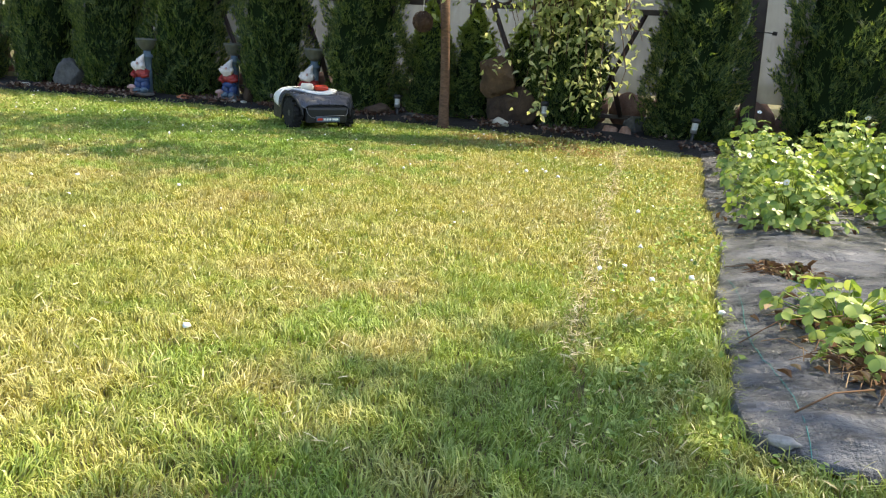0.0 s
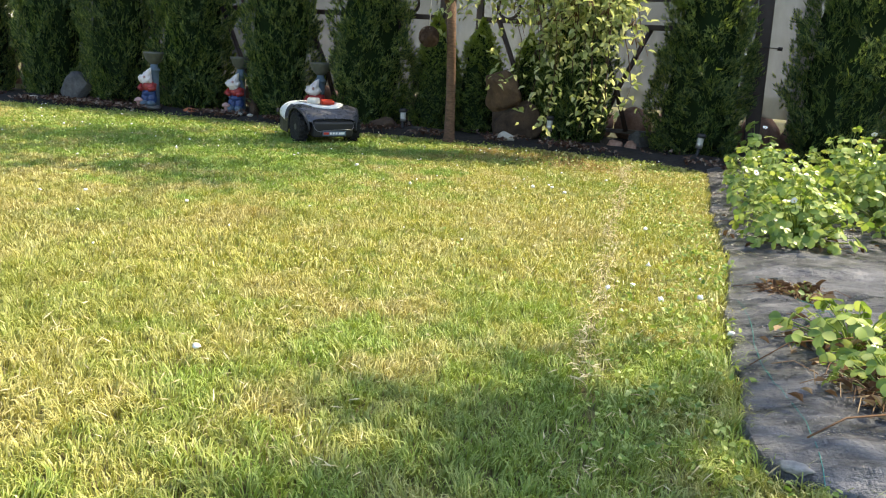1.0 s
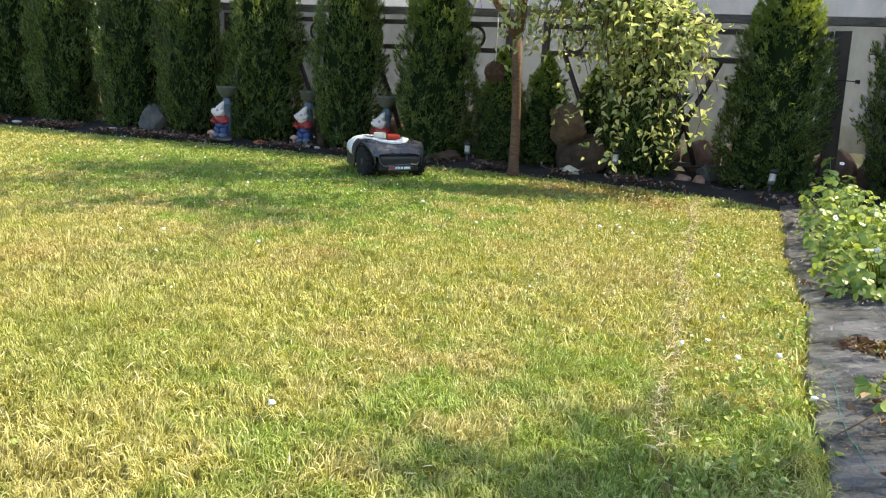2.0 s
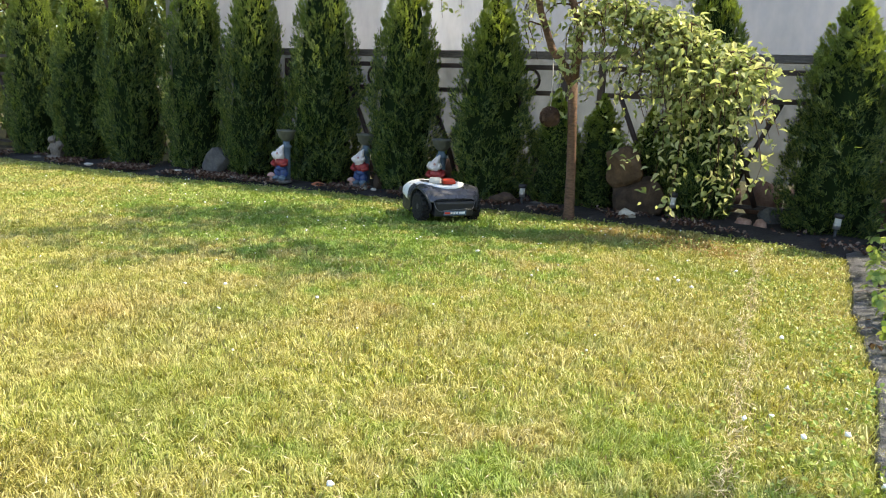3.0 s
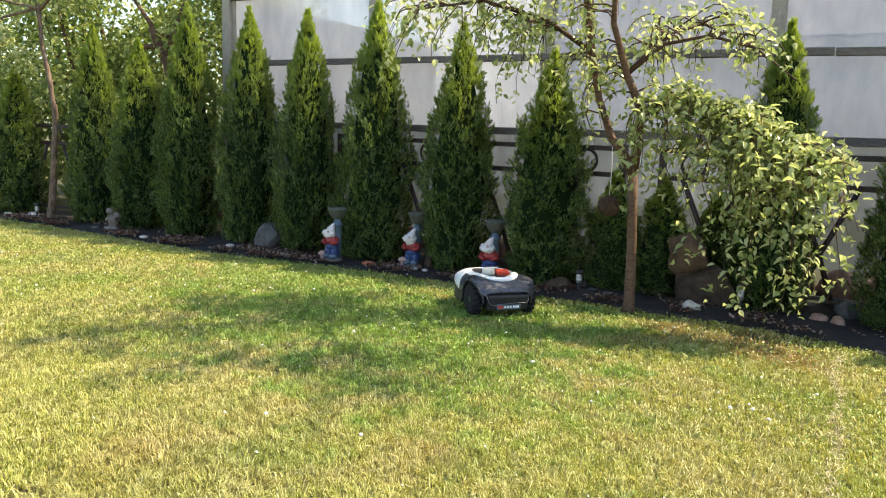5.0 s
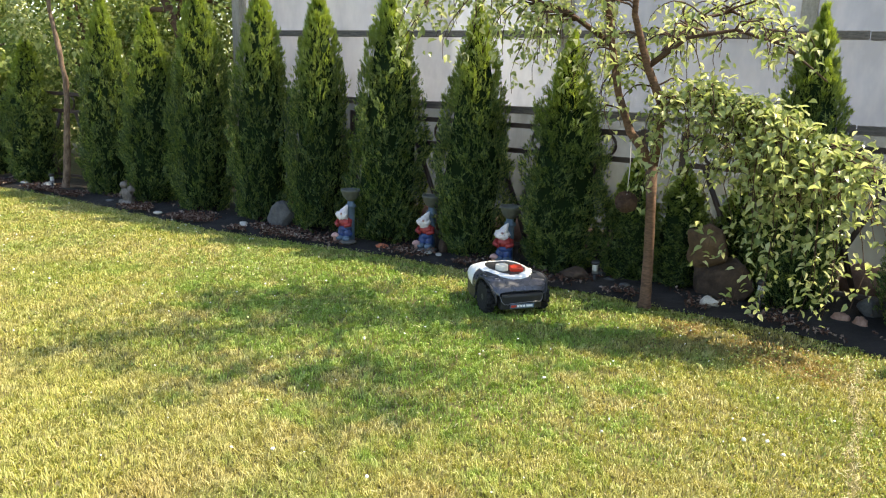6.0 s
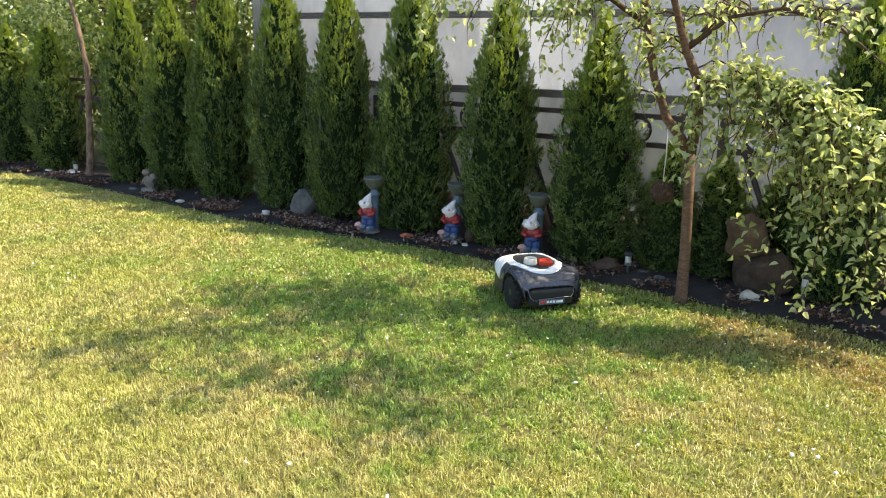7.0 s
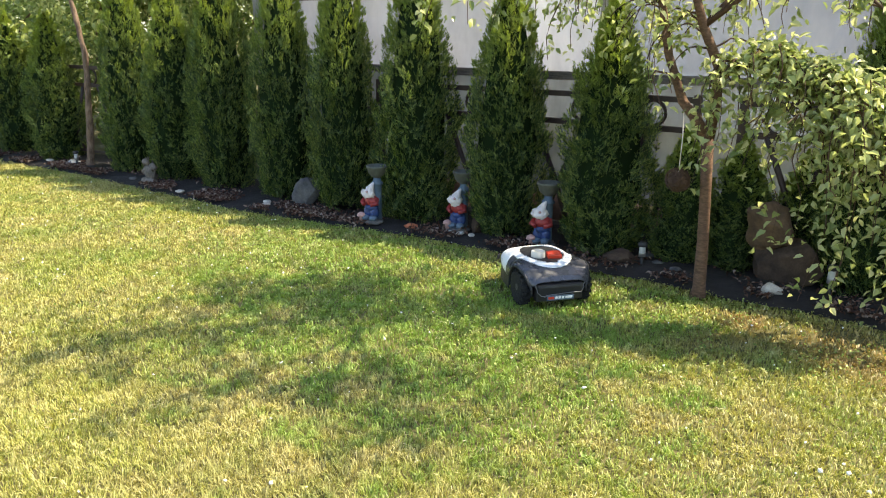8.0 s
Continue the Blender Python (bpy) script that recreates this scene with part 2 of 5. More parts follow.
def mulch_sheet(nt):
    """Black mulch fabric: dusty patches, creases that catch the light."""
    v = coords(nt)
    dust = noise_tex(nt, coords(nt, (2.2, 4.0, 1)), 2.6, 6.0, 0.7)
    c = ramp(nt, dust, [(0.42, (0.008, 0.009, 0.012)), (0.70, (0.14, 0.142, 0.155))])
    spots = noise_tex(nt, v, 24.0, 4.0, 0.7)
    c = mix(nt, ramp(nt, spots, [(0.62, (0, 0, 0)), (0.75, (0.45, 0.45, 0.45))]), c, (0.17, 0.15, 0.12))
    crease = noise_tex(nt, coords(nt, (5, 13, 5)), 1.8, 7.0, 0.62)
    weave = noise_tex(nt, coords(nt, (160, 26, 30)), 1.0, 3.0)
    h = node(nt, "Math")
    h.operation = "MULTIPLY_ADD"
    nt.links.new(weave, h.inputs[0])
    h.inputs[1].default_value = 0.10
    nt.links.new(crease, h.inputs[2])
    r = ramp(nt, dust, [(0.35, (0.24, 0.24, 0.24)), (0.7, (0.5, 0.5, 0.5))])
    return principled(nt, c, r, bump(nt, h.outputs[0], 1.0, 0.06), spec=0.8)


MULCH = material("mulch_fabric", mulch_sheet)

# ---- building helpers ----
rnd = random.Random(7)
rng = np.random.default_rng(11)


def link_mesh(name, me, mats, parent=None, label="", smooth=False):
    for m in mats if isinstance(mats, (list, tuple)) else (mats,):
        me.materials.append(m)
    if smooth:
        me.shade_smooth()
    ob = new(name, me)
    if parent is not None:
        ob.parent = parent
    if label:
        ob["label"] = label
    return ob


def part(name, bm, mats, parent=None, label="", smooth=False):
    """One mesh object out of a bmesh, under its thing."""
    me = bpy.data.meshes.new(name)
    bm.to_mesh(me)
    bm.free()
    return link_mesh(name, me, mats, parent, label, smooth)


def from_arrays(name, verts, faces, mats, parent=None, label="", smooth=False):
    me = bpy.data.meshes.new(name)
    me.from_pydata(verts if isinstance(verts, list) else verts.tolist(), [], faces if isinstance(faces, list) else faces.tolist())
    me.update()
    return link_mesh(name, me, mats, parent, label, smooth)


def thing(name, label, category, m=None, group="", kind=""):
    e = tagged(new(name), label, category, group, kind)
    if m is not None:
        e.matrix_basis = m
    return e


def add_box(bm, size, m=None, bevel=0.0, mat=0):
    r = bmesh.ops.create_cube(bm, size=1.0, matrix=(m or Matrix()) @ Matrix.Diagonal((*size, 1)))
    fs = list({f for v in r["verts"] for f in v.link_faces})
    if bevel:
        es = list({e for f in fs for e in f.edges})
        b = bmesh.ops.bevel(bm, geom=es, offset=bevel, segments=2, affect="EDGES", profile=0.6)
        fs = list(set(f for f in fs if f.is_valid) | set(b["faces"]))
    for f in fs:
        if f.is_valid:
            f.material_index = mat


def add_tube(bm, pts, radii, sides=8, mat=0, cap=True):
    """A tapered tube along points."""
    rings = []
    n = len(pts)
    pts = [Vector(p) for p in pts]
    for i, p in enumerate(pts):
        d = (pts[min(i + 1, n - 1)] - pts[max(i - 1, 0)]).normalized()
        a = d.orthogonal().normalized() if abs(d.z) < 0.99 else Vector((1, 0, 0))
        if abs(d.z) < 0.99:
            a = Vector((-d.y, d.x, 0)).normalized()
        b = d.cross(a)
        r = radii[i] if isinstance(radii, (list, tuple)) else radii
        rings.append([bm.verts.new(p + (a * math.cos(k * math.tau / sides) + b * math.sin(k * math.tau / sides)) * r) for k in range(sides)])
    for r0, r1 in zip(rings, rings[1:]):
        for k in range(sides):
            f = bm.faces.new((r0[k], r0[(k + 1) % sides], r1[(k + 1) % sides], r1[k]))
            f.material_index, f.smooth = mat, True
    if cap:
        for r, flip in ((rings[0], True), (rings[-1], False)):
            f = bm.faces.new(r[::-1] if flip else r)
            f.material_index = mat


def add_lathe(bm, profile, m=None, sides=20, mat=0):
    """A turned shape: profile of (radius, height)."""
    m = m or Matrix()
    rings = [[bm.verts.new(m @ Vector((r * math.cos(k * math.tau / sides), r * math.sin(k * math.tau / sides), z))) for k in range(sides)] for r, z in profile]
    for r0, r1 in zip(rings, rings[1:]):
        for k in range(sides):
            f = bm.faces.new((r0[k], r0[(k + 1) % sides], r1[(k + 1) % sides], r1[k]))
            f.material_index, f.smooth = mat, True
    for r, flip in ((rings[0], True), (rings[-1], False)):
        f = bm.faces.new(r[::-1] if flip else r)
        f.material_index = mat


def add_blob(bm, radii, m=None, sub=2, rough=0.15, freq=2.0, seed=0.0, mat=0):
    """A lump: a ball pushed about by noise."""
    r = bmesh.ops.create_icosphere(bm, subdivisions=sub, radius=1.0)
    m = m or Matrix()
    for v in r["verts"]:
        p = v.co.copy()
        k = 1 + rough * noise.noise(p * freq + Vector((seed, seed * 1.7, -seed))) * 2
        v.co = m @ Vector((p.x * radii[0] * k, p.y * radii[1] * k, p.z * radii[2] * k))
    for f in {f for v in r["verts"] for f in v.link_faces}:
        f.material_index, f.smooth = mat, True


# edges of the lawn, the bed and the fabric, in plan
EDGE_X = [-30.0, -8.3, -6.7, -5.1, -4.2, -3.0, -2.3, -1.75, -1.25, -0.5, -0.1, 0.4, 0.64, 1.0, 1.33, 1.45, 6.0]
EDGE_Y = [11.5, 7.4, 7.12, 6.70, 6.46, 6.33, 6.29, 6.18, 6.02, 5.92, 5.78, 5.70, 5.62, 5.46, 5.22, 5.0, 4.6]
FAB_Y = [1.36, 1.44, 1.5, 1.82, 2.24, 2.55, 2.82, 3.3, 3.73, 4.3, 5.0, 5.3]
FAB_X = [0.92, 0.72, 0.70, 0.77, 0.84, 0.93, 1.0, 1.08, 1.15, 1.28, 1.42, 1.48]


TRACK_Y = [1.5, 1.6, 2.17, 2.72, 3.26, 4.06, 4.88, 5.3]
TRACK_X = [0.42, 0.43, 0.50, 0.60, 0.66, 0.80, 0.92, 0.98]


def bed_edge(x):
    return np.interp(x, EDGE_X, EDGE_Y)


def fabric_edge(y):
    return np.interp(y, FAB_Y, FAB_X)


def track(y):
    return np.interp(y, TRACK_Y, TRACK_X)


def fence_y(x):
    return 6.436 - 0.19 * x


TURN = -math.degrees(math.atan(0.19))


def along(x, off=0.0, z=0.0):
    """Pose on the fence line at x, off metres towards the lawn, turned with the fence."""
    return pose(x - off * 0.187, fence_y(x) - off * 0.982, z, 0, 0, TURN)

# ---- ground ----
def build_ground():
    bm = bmesh.new()
    bmesh.ops.create_grid(bm, x_segments=60, y_segments=60, size=150)
    for v in bm.verts:
        r = max(0.0, math.hypot(v.co.x, v.co.y) - 40)
        v.co.z = -0.012 - 0.00002 * r * r
    ob = part("ground", bm, SOIL)
    tagged(ob, "soil under a sunlit mown lawn with dry patches", "ground", kind="structure")


def build_bed():
    """The planting bed: a dark strip of soil and fabric between lawn and fence."""
    bm = bmesh.new()
    xs = np.linspace(-13, 4.2, 190)
    rows = []
    for x in xs:
        y0, y1 = float(bed_edge(x)) - 0.02, 6.436 - 0.19 * x + 0.24
        row = []
        for j in range(9):
            k = j / 8
            y = y0 + (y1 - y0) * k
            z = 0.004 + (0.03 + 0.03 * noise.noise(Vector((x * 3, y * 3, 0)))) * min(1, k * 4)
            row.append(bm.verts.new((x, y, z)))
        rows.append(row)
    for a, b in zip(rows, rows[1:]):
        for j in range(8):
            bm.faces.new((a[j], b[j], b[j + 1], a[j + 1])).smooth = True
    tagged(part("planting_bed", bm, BEDSOIL), "dark soil bed with black fabric under the thuja row", "flower bed", kind="structure")


def fabric_height(x, y):
    e = float(fabric_edge(y))
    k = min(1.0, max(0.0, (x - e) / 0.15))
    p = Vector((x * 2.2, y * 5.0, 0))
    z = 0.03 + 0.012 * noise.noise(p) + 0.009 * noise.noise(p * 2.7) + 0.010 * noise.noise(Vector((p.x * 3, p.y * 7, 0))) + 0.005 * noise.noise(p * 13)
    hole = math.exp(-(((x - 1.16) / 0.09) ** 2 + ((y - 2.42) / 0.06) ** 2))
    fold = 0.016 * math.exp(-((y - 2.78 - 0.12 * math.sin(x * 4)) / 0.035) ** 2)
    return 0.008 + z * (0.25 + 0.75 * k) + fold * k - 0.05 * hole


def build_fabric():
    bm = bmesh.new()
    ys = np.concatenate([np.linspace(1.30, 3.4, 120), np.linspace(3.43, 5.25, 40)])
    rows = []
    for y in ys:
        x0 = float(fabric_edge(y)) + 0.02 * noise.noise(Vector((0, y * 7, 3)))
        row = []
        for j in range(70):
            x = x0 + (j / 69) ** 1.5 * (4.2 - x0)
            row.append(bm.verts.new((x, y, fabric_height(x, y) if j else 0.0)))
        rows.append(row)
    for a, b in zip(rows, rows[1:]):
        for j in range(69):
            bm.faces.new((a[j], a[j + 1], b[j + 1], b[j])).smooth = True
    tagged(part("mulch_fabric", bm, MULCH), "dusty black woven mulch fabric with folds and planting holes", "mulch fabric", kind="structure")


TUFTS = np.random.default_rng(29).random((211, 211))


def build_grass():
    """Mown blades, close and fine near the walk, coarser far off."""
    bands = [(-1.6, 1.2, 0.85, 2.3, 46000, 0.0013, 0.021), (-3.2, 1.2, 2.3, 3.6, 26000, 0.0017, 0.018),
             (-4.6, -1.6, 1.2, 2.3, 9000, 0.0026, 0.026), (-5.0, 1.9, 3.6, 5.2, 15000, 0.0024, 0.0145), (-8.0, 1.9, 5.2, 7.5, 7500, 0.0038, 0.016),
             (-8.5, -3.2, 2.3, 3.6, 4500, 0.0040, 0.027), (-9.5, -5.0, 3.6, 5.2, 5000, 0.0048, 0.028),
             (-14.0, -8.0, 4.5, 9.0, 1200, 0.009, 0.030),
             (-1.6, 4.2, -1.6, 0.85, 3500, 0.0045, 0.026), (1.2, 4.2, 0.85, 1.3, 3500, 0.0045, 0.026), (-6.0, -1.6, -1.6, 1.2, 2500, 0.0055, 0.026), (-8.5, -4.6, 1.2, 2.3, 2500, 0.0055, 0.026)]
    V, F, base = [], [], 0
    for x0, x1, y0, y1, dens, w, h in bands:
        n = int((x1 - x0) * (y1 - y0) * dens)
        x, y = rng.uniform(x0, x1, n), rng.uniform(y0, y1, n)
        lim = np.where((y > 1.34), fabric_edge(y), 9.0) + rng.normal(0, 0.02, n)
        worn = (np.abs(x - track(y) - 0.012 * np.sin(y * 9)) < rng.uniform(0.0, 0.028, n)) & (y > 1.5) & (y < 5.2) & (rng.random(n) < 0.9)
        bare = np.exp(-(((x - 0.5) / 0.5) ** 2 + ((y - 5.36) / 0.2) ** 2)) > rng.uniform(0.25, 1.3, n)
        ok = ~worn & ~bare & (y < bed_edge(x) + rng.normal(0, 0.015, n)) & (x < lim)
        x, y = x[ok], y[ok]
        n = len(x)
        near_edge = np.exp(-np.abs(fabric_edge(y) - x) / 0.06) * (y > 1.3) * (y < 5.2)
        cell = 0.021 + 6 * w
        gx = np.floor((x + 0.3 * cell * np.sin(y * 40)) / cell).astype(np.int64) % 4096
        gy = np.floor((y + 0.3 * cell * np.sin(x * 37)) / cell).astype(np.int64) % 4096
        tuft, way = TUFTS[gx % 211, gy % 197], TUFTS[gy % 211, gx % 197] * math.tau
        keep = rng.random(n) < 0.45 + 0.75 * tuft
        x, y, tuft, way = x[keep], y[keep], tuft[keep], way[keep]
        n = len(x)
        near_edge = near_edge[keep]
        hh = h * (0.45 + 0.85 * tuft) * rng.uniform(0.6, 1.25, n) * (1 + 1.0 * near_edge * rng.uniform(0, 1, n))
        a, lean, b = rng.uniform(0, math.tau, n), rng.uniform(0.2, 2.2, n), way + rng.normal(0, 0.9, n)
        wx, wy = np.cos(a) * w * rng.uniform(0.6, 1.3, n), np.sin(a) * w * rng.uniform(0.6, 1.3, n)
        dx, dy = np.cos(b) * lean * hh, np.sin(b) * lean * hh
        z0 = np.full(n, -0.012)
        P = np.stack([np.stack([x - wx, y - wy, z0], 1), np.stack([x + wx, y + wy, z0], 1),
                      np.stack([x + wx * 0.8 + dx * 0.5, y + wy * 0.8 + dy * 0.5, hh * 0.6], 1),
                      np.stack([x - wx * 0.8 + dx * 0.5, y - wy * 0.8 + dy * 0.5, hh * 0.6], 1),
                      np.stack([x + dx, y + dy, hh * (1 - 0.30 * lean)], 1)], 1).reshape(-1, 3)
        i = base + 5 * np.arange(n)
        V.append(P)
        F.append((i, n))
        base += 5 * n
    verts = np.concatenate(V)
    idx = np.concatenate([i for i, n in F])
    loops = np.stack([idx, idx + 1, idx + 2, idx + 3, idx + 3, idx + 2, idx + 4], 1).ravel().astype(np.int32)
    me = bpy.data.meshes.new("lawn_grass")
    me.vertices.add(len(verts))
    me.vertices.foreach_set("co", verts.astype(np.float32).ravel())
    me.loops.add(len(loops))
    me.loops.foreach_set("vertex_index", loops)
    nf = len(idx)
    starts = np.stack([7 * np.arange(nf), 7 * np.arange(nf) + 4], 1).ravel().astype(np.int32)
    me.polygons.add(2 * nf)
    me.polygons.foreach_set("loop_start", starts)
    me.update(calc_edges=True)
    me.validate()
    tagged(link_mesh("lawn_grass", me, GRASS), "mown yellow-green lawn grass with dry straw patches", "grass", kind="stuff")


build_ground()
build_bed()
build_fabric()
build_grass()

# ---- greenhouse and fence ----
def build_greenhouse():
    g = thing("greenhouse", "film greenhouse with weathered timber rails and milky sheets", "greenhouse", pose(0, 6.72, 0, 0, 0, TURN), kind="structure")
    x0, x1, h, deep = -4.72, 5.2, 2.5, 4.5
    for xa, xb, za, zb, mat, lab in ((x0, -1.1, 1.2, h, FILM_PALE, "fresh whitish translucent film sheet"), (-1.098, x1, 1.2, h, FILM, "older bluish translucent film sheet"),
                                     (x0, x1, 0.28, 1.199, FILM_LOW, "weathered lower film sheet with plants behind it")):
        bm = bmesh.new()
        n, rows = 80, 16
        grid = [[bm.verts.new((xa + (xb - xa) * i / n, 0.016 * noise.noise(Vector((i * 0.35 + xa, j * 0.12, za))) + 0.012 * noise.noise(Vector((i * 0.1 + xa, j * 0.5, 4))), za + (zb - za) * j / rows)) for j in range(rows + 1)] for i in range(n + 1)]
        for a, b in zip(grid, grid[1:]):
            for j in range(rows):
                bm.faces.new((a[j], b[j], b[j + 1], a[j + 1])).smooth = True
        part("film_wall", bm, mat, g, lab)
    bm = bmesh.new()
    add_box(bm, (0.006, deep, h - 0.28), pose(x0 - 0.03, deep / 2, (h + 0.28) / 2))
    part("end_film", bm, FILM, g)
    bm = bmesh.new()
    add_box(bm, (x1 - x0 + 0.2, deep * 0.54, 0.006), pose((x0 + x1) / 2, deep * 0.25, h + 0.42, 20))
    add_box(bm, (x1 - x0 + 0.2, deep * 0.54, 0.006), pose((x0 + x1) / 2, deep * 0.75, h + 0.42, -20))
    part("roof_film", bm, FILM_CLEAR, g)
    bm = bmesh.new()
    add_box(bm, (x1 - x0, 0.006, h - 0.28), pose((x0 + x1) / 2, deep, (h + 0.28) / 2))
    part("back_film", bm, FILM_CLEAR, g)
    for x in (-4.62, -2.85, -1.12, 0.62, 2.35, 4.1):
        bm = bmesh.new()
        add_box(bm, (0.10, 0.08, h), pose(x, 0.015, h / 2), 0.006)
        part("post", bm, PALEWOOD, g)
    for z, hh in ((1.80, 0.055), (1.20, 0.06), (2.46, 0.07)):
        for xa, xb in ((-4.72, -2.2), (-2.19, 1.0), (1.01, 5.2)):
            bm = bmesh.new()
            add_box(bm, (xb - xa, 0.05, hh), pose((xa + xb) / 2, -0.035, z + rnd.uniform(-0.006, 0.006), 0, rnd.uniform(-0.1, 0.1)), 0.005)
            part("rail", bm, OLDWOOD, g, "weathered grey-brown timber rail")
    bm = bmesh.new()
    add_box(bm, (0.10, 0.05, 2.5), pose(-4.66, -0.04, 1.25), 0.005)
    part("corner_board", bm, PALEWOOD, g)
    x = x0
    while x < 3.4:
        w = rnd.uniform(0.22, 0.42)
        bm = bmesh.new()
        add_blob(bm, (w * 0.52, 0.10, 0.155), pose(x + w / 2, 0.02, 0.14), 2, 0.12, 1.6, x * 3.1)
        part("footing_stone", bm, ROCK_RED, g)
        x += w


def add_ring(bm, x, z, r=0.085, thick=0.012, n=24):
    add_tube(bm, [(x + r * math.cos(k * math.tau / n), 0, z + r * math.sin(k * math.tau / n)) for k in range(n + 1)], thick, 6, 0, False)


def build_fence(xa, xb, rings, braces, posts):
    mid = (xa + xb) / 2
    f = thing("iron_fence", "dark brown wrought iron fence with rings and crossed braces", "fence", along(mid), "iron fences")
    k = 1 / math.cos(radians(TURN))
    for z, hh in ((1.085, 0.038), (0.885, 0.038), (0.12, 0.03)):
        bm = bmesh.new()
        add_box(bm, ((xb - xa) * k, 0.03, hh), pose(0, 0, z), 0.003)
        part("rail", bm, IRON, f)
    for x in rings:
        bm = bmesh.new()
        add_ring(bm, (x - mid) * k, 0.985)
        part("ring", bm, IRON, f)
    for x in braces:
        for s in (-1, 1):
            bm = bmesh.new()
            add_tube(bm, [((x - mid) * k + s * 0.20, 0.0 + s * 0.008, 0.88), ((x - mid) * k, s * 0.008, 0.42), ((x - mid) * k - s * 0.10, s * 0.008, 0.12)], 0.02, 6)
            part("brace", bm, IRON, f)
    for x in posts:
        bm = bmesh.new()
        add_box(bm, (0.05, 0.05, 1.12), pose((x - mid) * k, 0, 0.56), 0.004)
        part("post", bm, IRON, f)


build_greenhouse()
build_fence(-3.02, -0.37, (-2.72, -2.07, -1.18, -0.68), (-2.93, -2.13, -1.36, -0.58), (-3.0, -0.39))
build_fence(-0.12, 1.86, (0.12, 0.76, 1.43), (0.25, 0.98, 1.62), (-0.1,))
build_fence(-9.6, -6.3, (-9.2, -8.5, -7.8, -7.1), (-9.1, -8.3, -7.5, -6.8), (-9.6, -7.9, -6.35))


def build_gate_post():
    p = thing("fence_post", "tall brown painted steel post with a yellow wire holder", "post", pose(1.95, 6.03, 0, 0, -2.2, TURN))
    bm = bmesh.new()
    add_box(bm, (0.10, 0.06, 1.11), pose(0, 0, 0.555), 0.004)
    part("column", bm, IRON, p)
    bm = bmesh.new()
    add_box(bm, (0.024, 0.02, 0.026), pose(-0.02, -0.04, 0.8), 0.003)
    part("insulator", bm, YELLOW, p, "small yellow plastic insulator")
    bm = bmesh.new()
    add_tube(bm, [(-0.11, -0.05, 0.80), (0.13, -0.05, 0.775)], 0.004, 6)
    add_tube(bm, [(0.10, -0.05, 0.778), (0.13, -0.05, 0.775)], 0.013, 8)
    part("wire_holder", bm, BLACK, p)


build_gate_post()


# ---- thujas ----
TH, TR = 2.2, 0.36


def thuja_radius(h):
    return TR * np.interp(h, [0, 0.07, 0.22, 0.42, 0.62, 0.77, 0.88, 0.95, 1.0], [0.68, 0.86, 1.0, 0.94, 0.75, 0.50, 0.27, 0.11, 0.025])


def unit(v):
    return v / np.linalg.norm(v, axis=1)[:, None]


def thuja_mesh(seed, clumps=1250, each=10):
    """Foliage of one thuja: upright flat fans of scale leaves, gathered in clumps that stand out from the cone."""
    r = np.random.default_rng(seed)
    lob = r.uniform(0, math.tau, 6)
    ch = r.uniform(0.0, 1.0, clumps) ** 1.15
    ca = r.uniform(0, math.tau, clumps)
    prof = thuja_radius(ch) * (1 + 0.10 * np.sin(3 * ca + lob[0] + 9 * ch) + 0.08 * np.sin(5 * ca + lob[1] - 19 * ch) + 0.07 * np.sin(31 * ch + lob[2] + 2 * ca))
    crad = prof * r.uniform(0.80, 1.02, clumps)
    k = np.repeat(np.arange(clumps), each)
    n = len(k)
    a, h = ca[k], ch[k]
    radial = np.stack([np.cos(a), np.sin(a), 0 * a], 1)
    tang = np.stack([-np.sin(a), np.cos(a), 0 * a], 1)
    up = np.array([[0, 0, 1.0]])
    yaw = r.normal(0, 0.75, clumps)[k][:, None]
    out = radial * np.cos(yaw) + tang * np.sin(yaw)
    q = r.uniform(0, 1, n)
    spread = (0.35 + 0.65 * np.minimum(1, thuja_radius(h) / 0.3))[:, None]
    c = radial * crad[k][:, None] + up * (0.03 + h * TH * 0.955)[:, None]
    c = c + (out * (q * 0.075 - 0.035)[:, None] + up * (q * 0.07 + r.normal(0, 0.026, n) - 0.03)[:, None] + np.cross(out, up) * r.normal(0, 0.020, n)[:, None]) * spread
    d = unit(out * r.uniform(0.2, 0.9, n)[:, None] * (1 - 0.55 * h)[:, None] + up * r.uniform(0.35, 1.0, n)[:, None] + tang * r.normal(0, 0.28, n)[:, None])
    flat = unit(np.cross(d, out) + r.normal(0, 0.25, (n, 3)))
    side = unit(np.cross(flat, d))
    L = (r.uniform(0.026, 0.05, n))[:, None] * (0.7 + 0.3 * spread)
    V = []
    for w in (-1.0, -0.35, 0.3, 0.95):
        l = L * (1 - 0.3 * abs(w)) * r.uniform(0.75, 1.25, (n, 1))
        dd = unit(d + side * (w * 0.85 + r.normal(0, 0.1, (n, 1))) + flat * r.normal(0, 0.16, (n, 1)))
        wv = np.cross(dd, flat) * l * 0.13
        p0 = c - d * L * 0.5 + d * L * 0.5 * (1 - abs(w))
        V.append(np.stack([p0 + wv, p0 + dd * l, p0 - wv], 1).reshape(-1, 3))
    V = np.concatenate(V)
    me = bpy.data.meshes.new("foliage")
    me.from_pydata(V.tolist(), [], np.arange(len(V)).reshape(-1, 3).tolist())
    me.update()
    me.materials.append(THUJA)
    return me


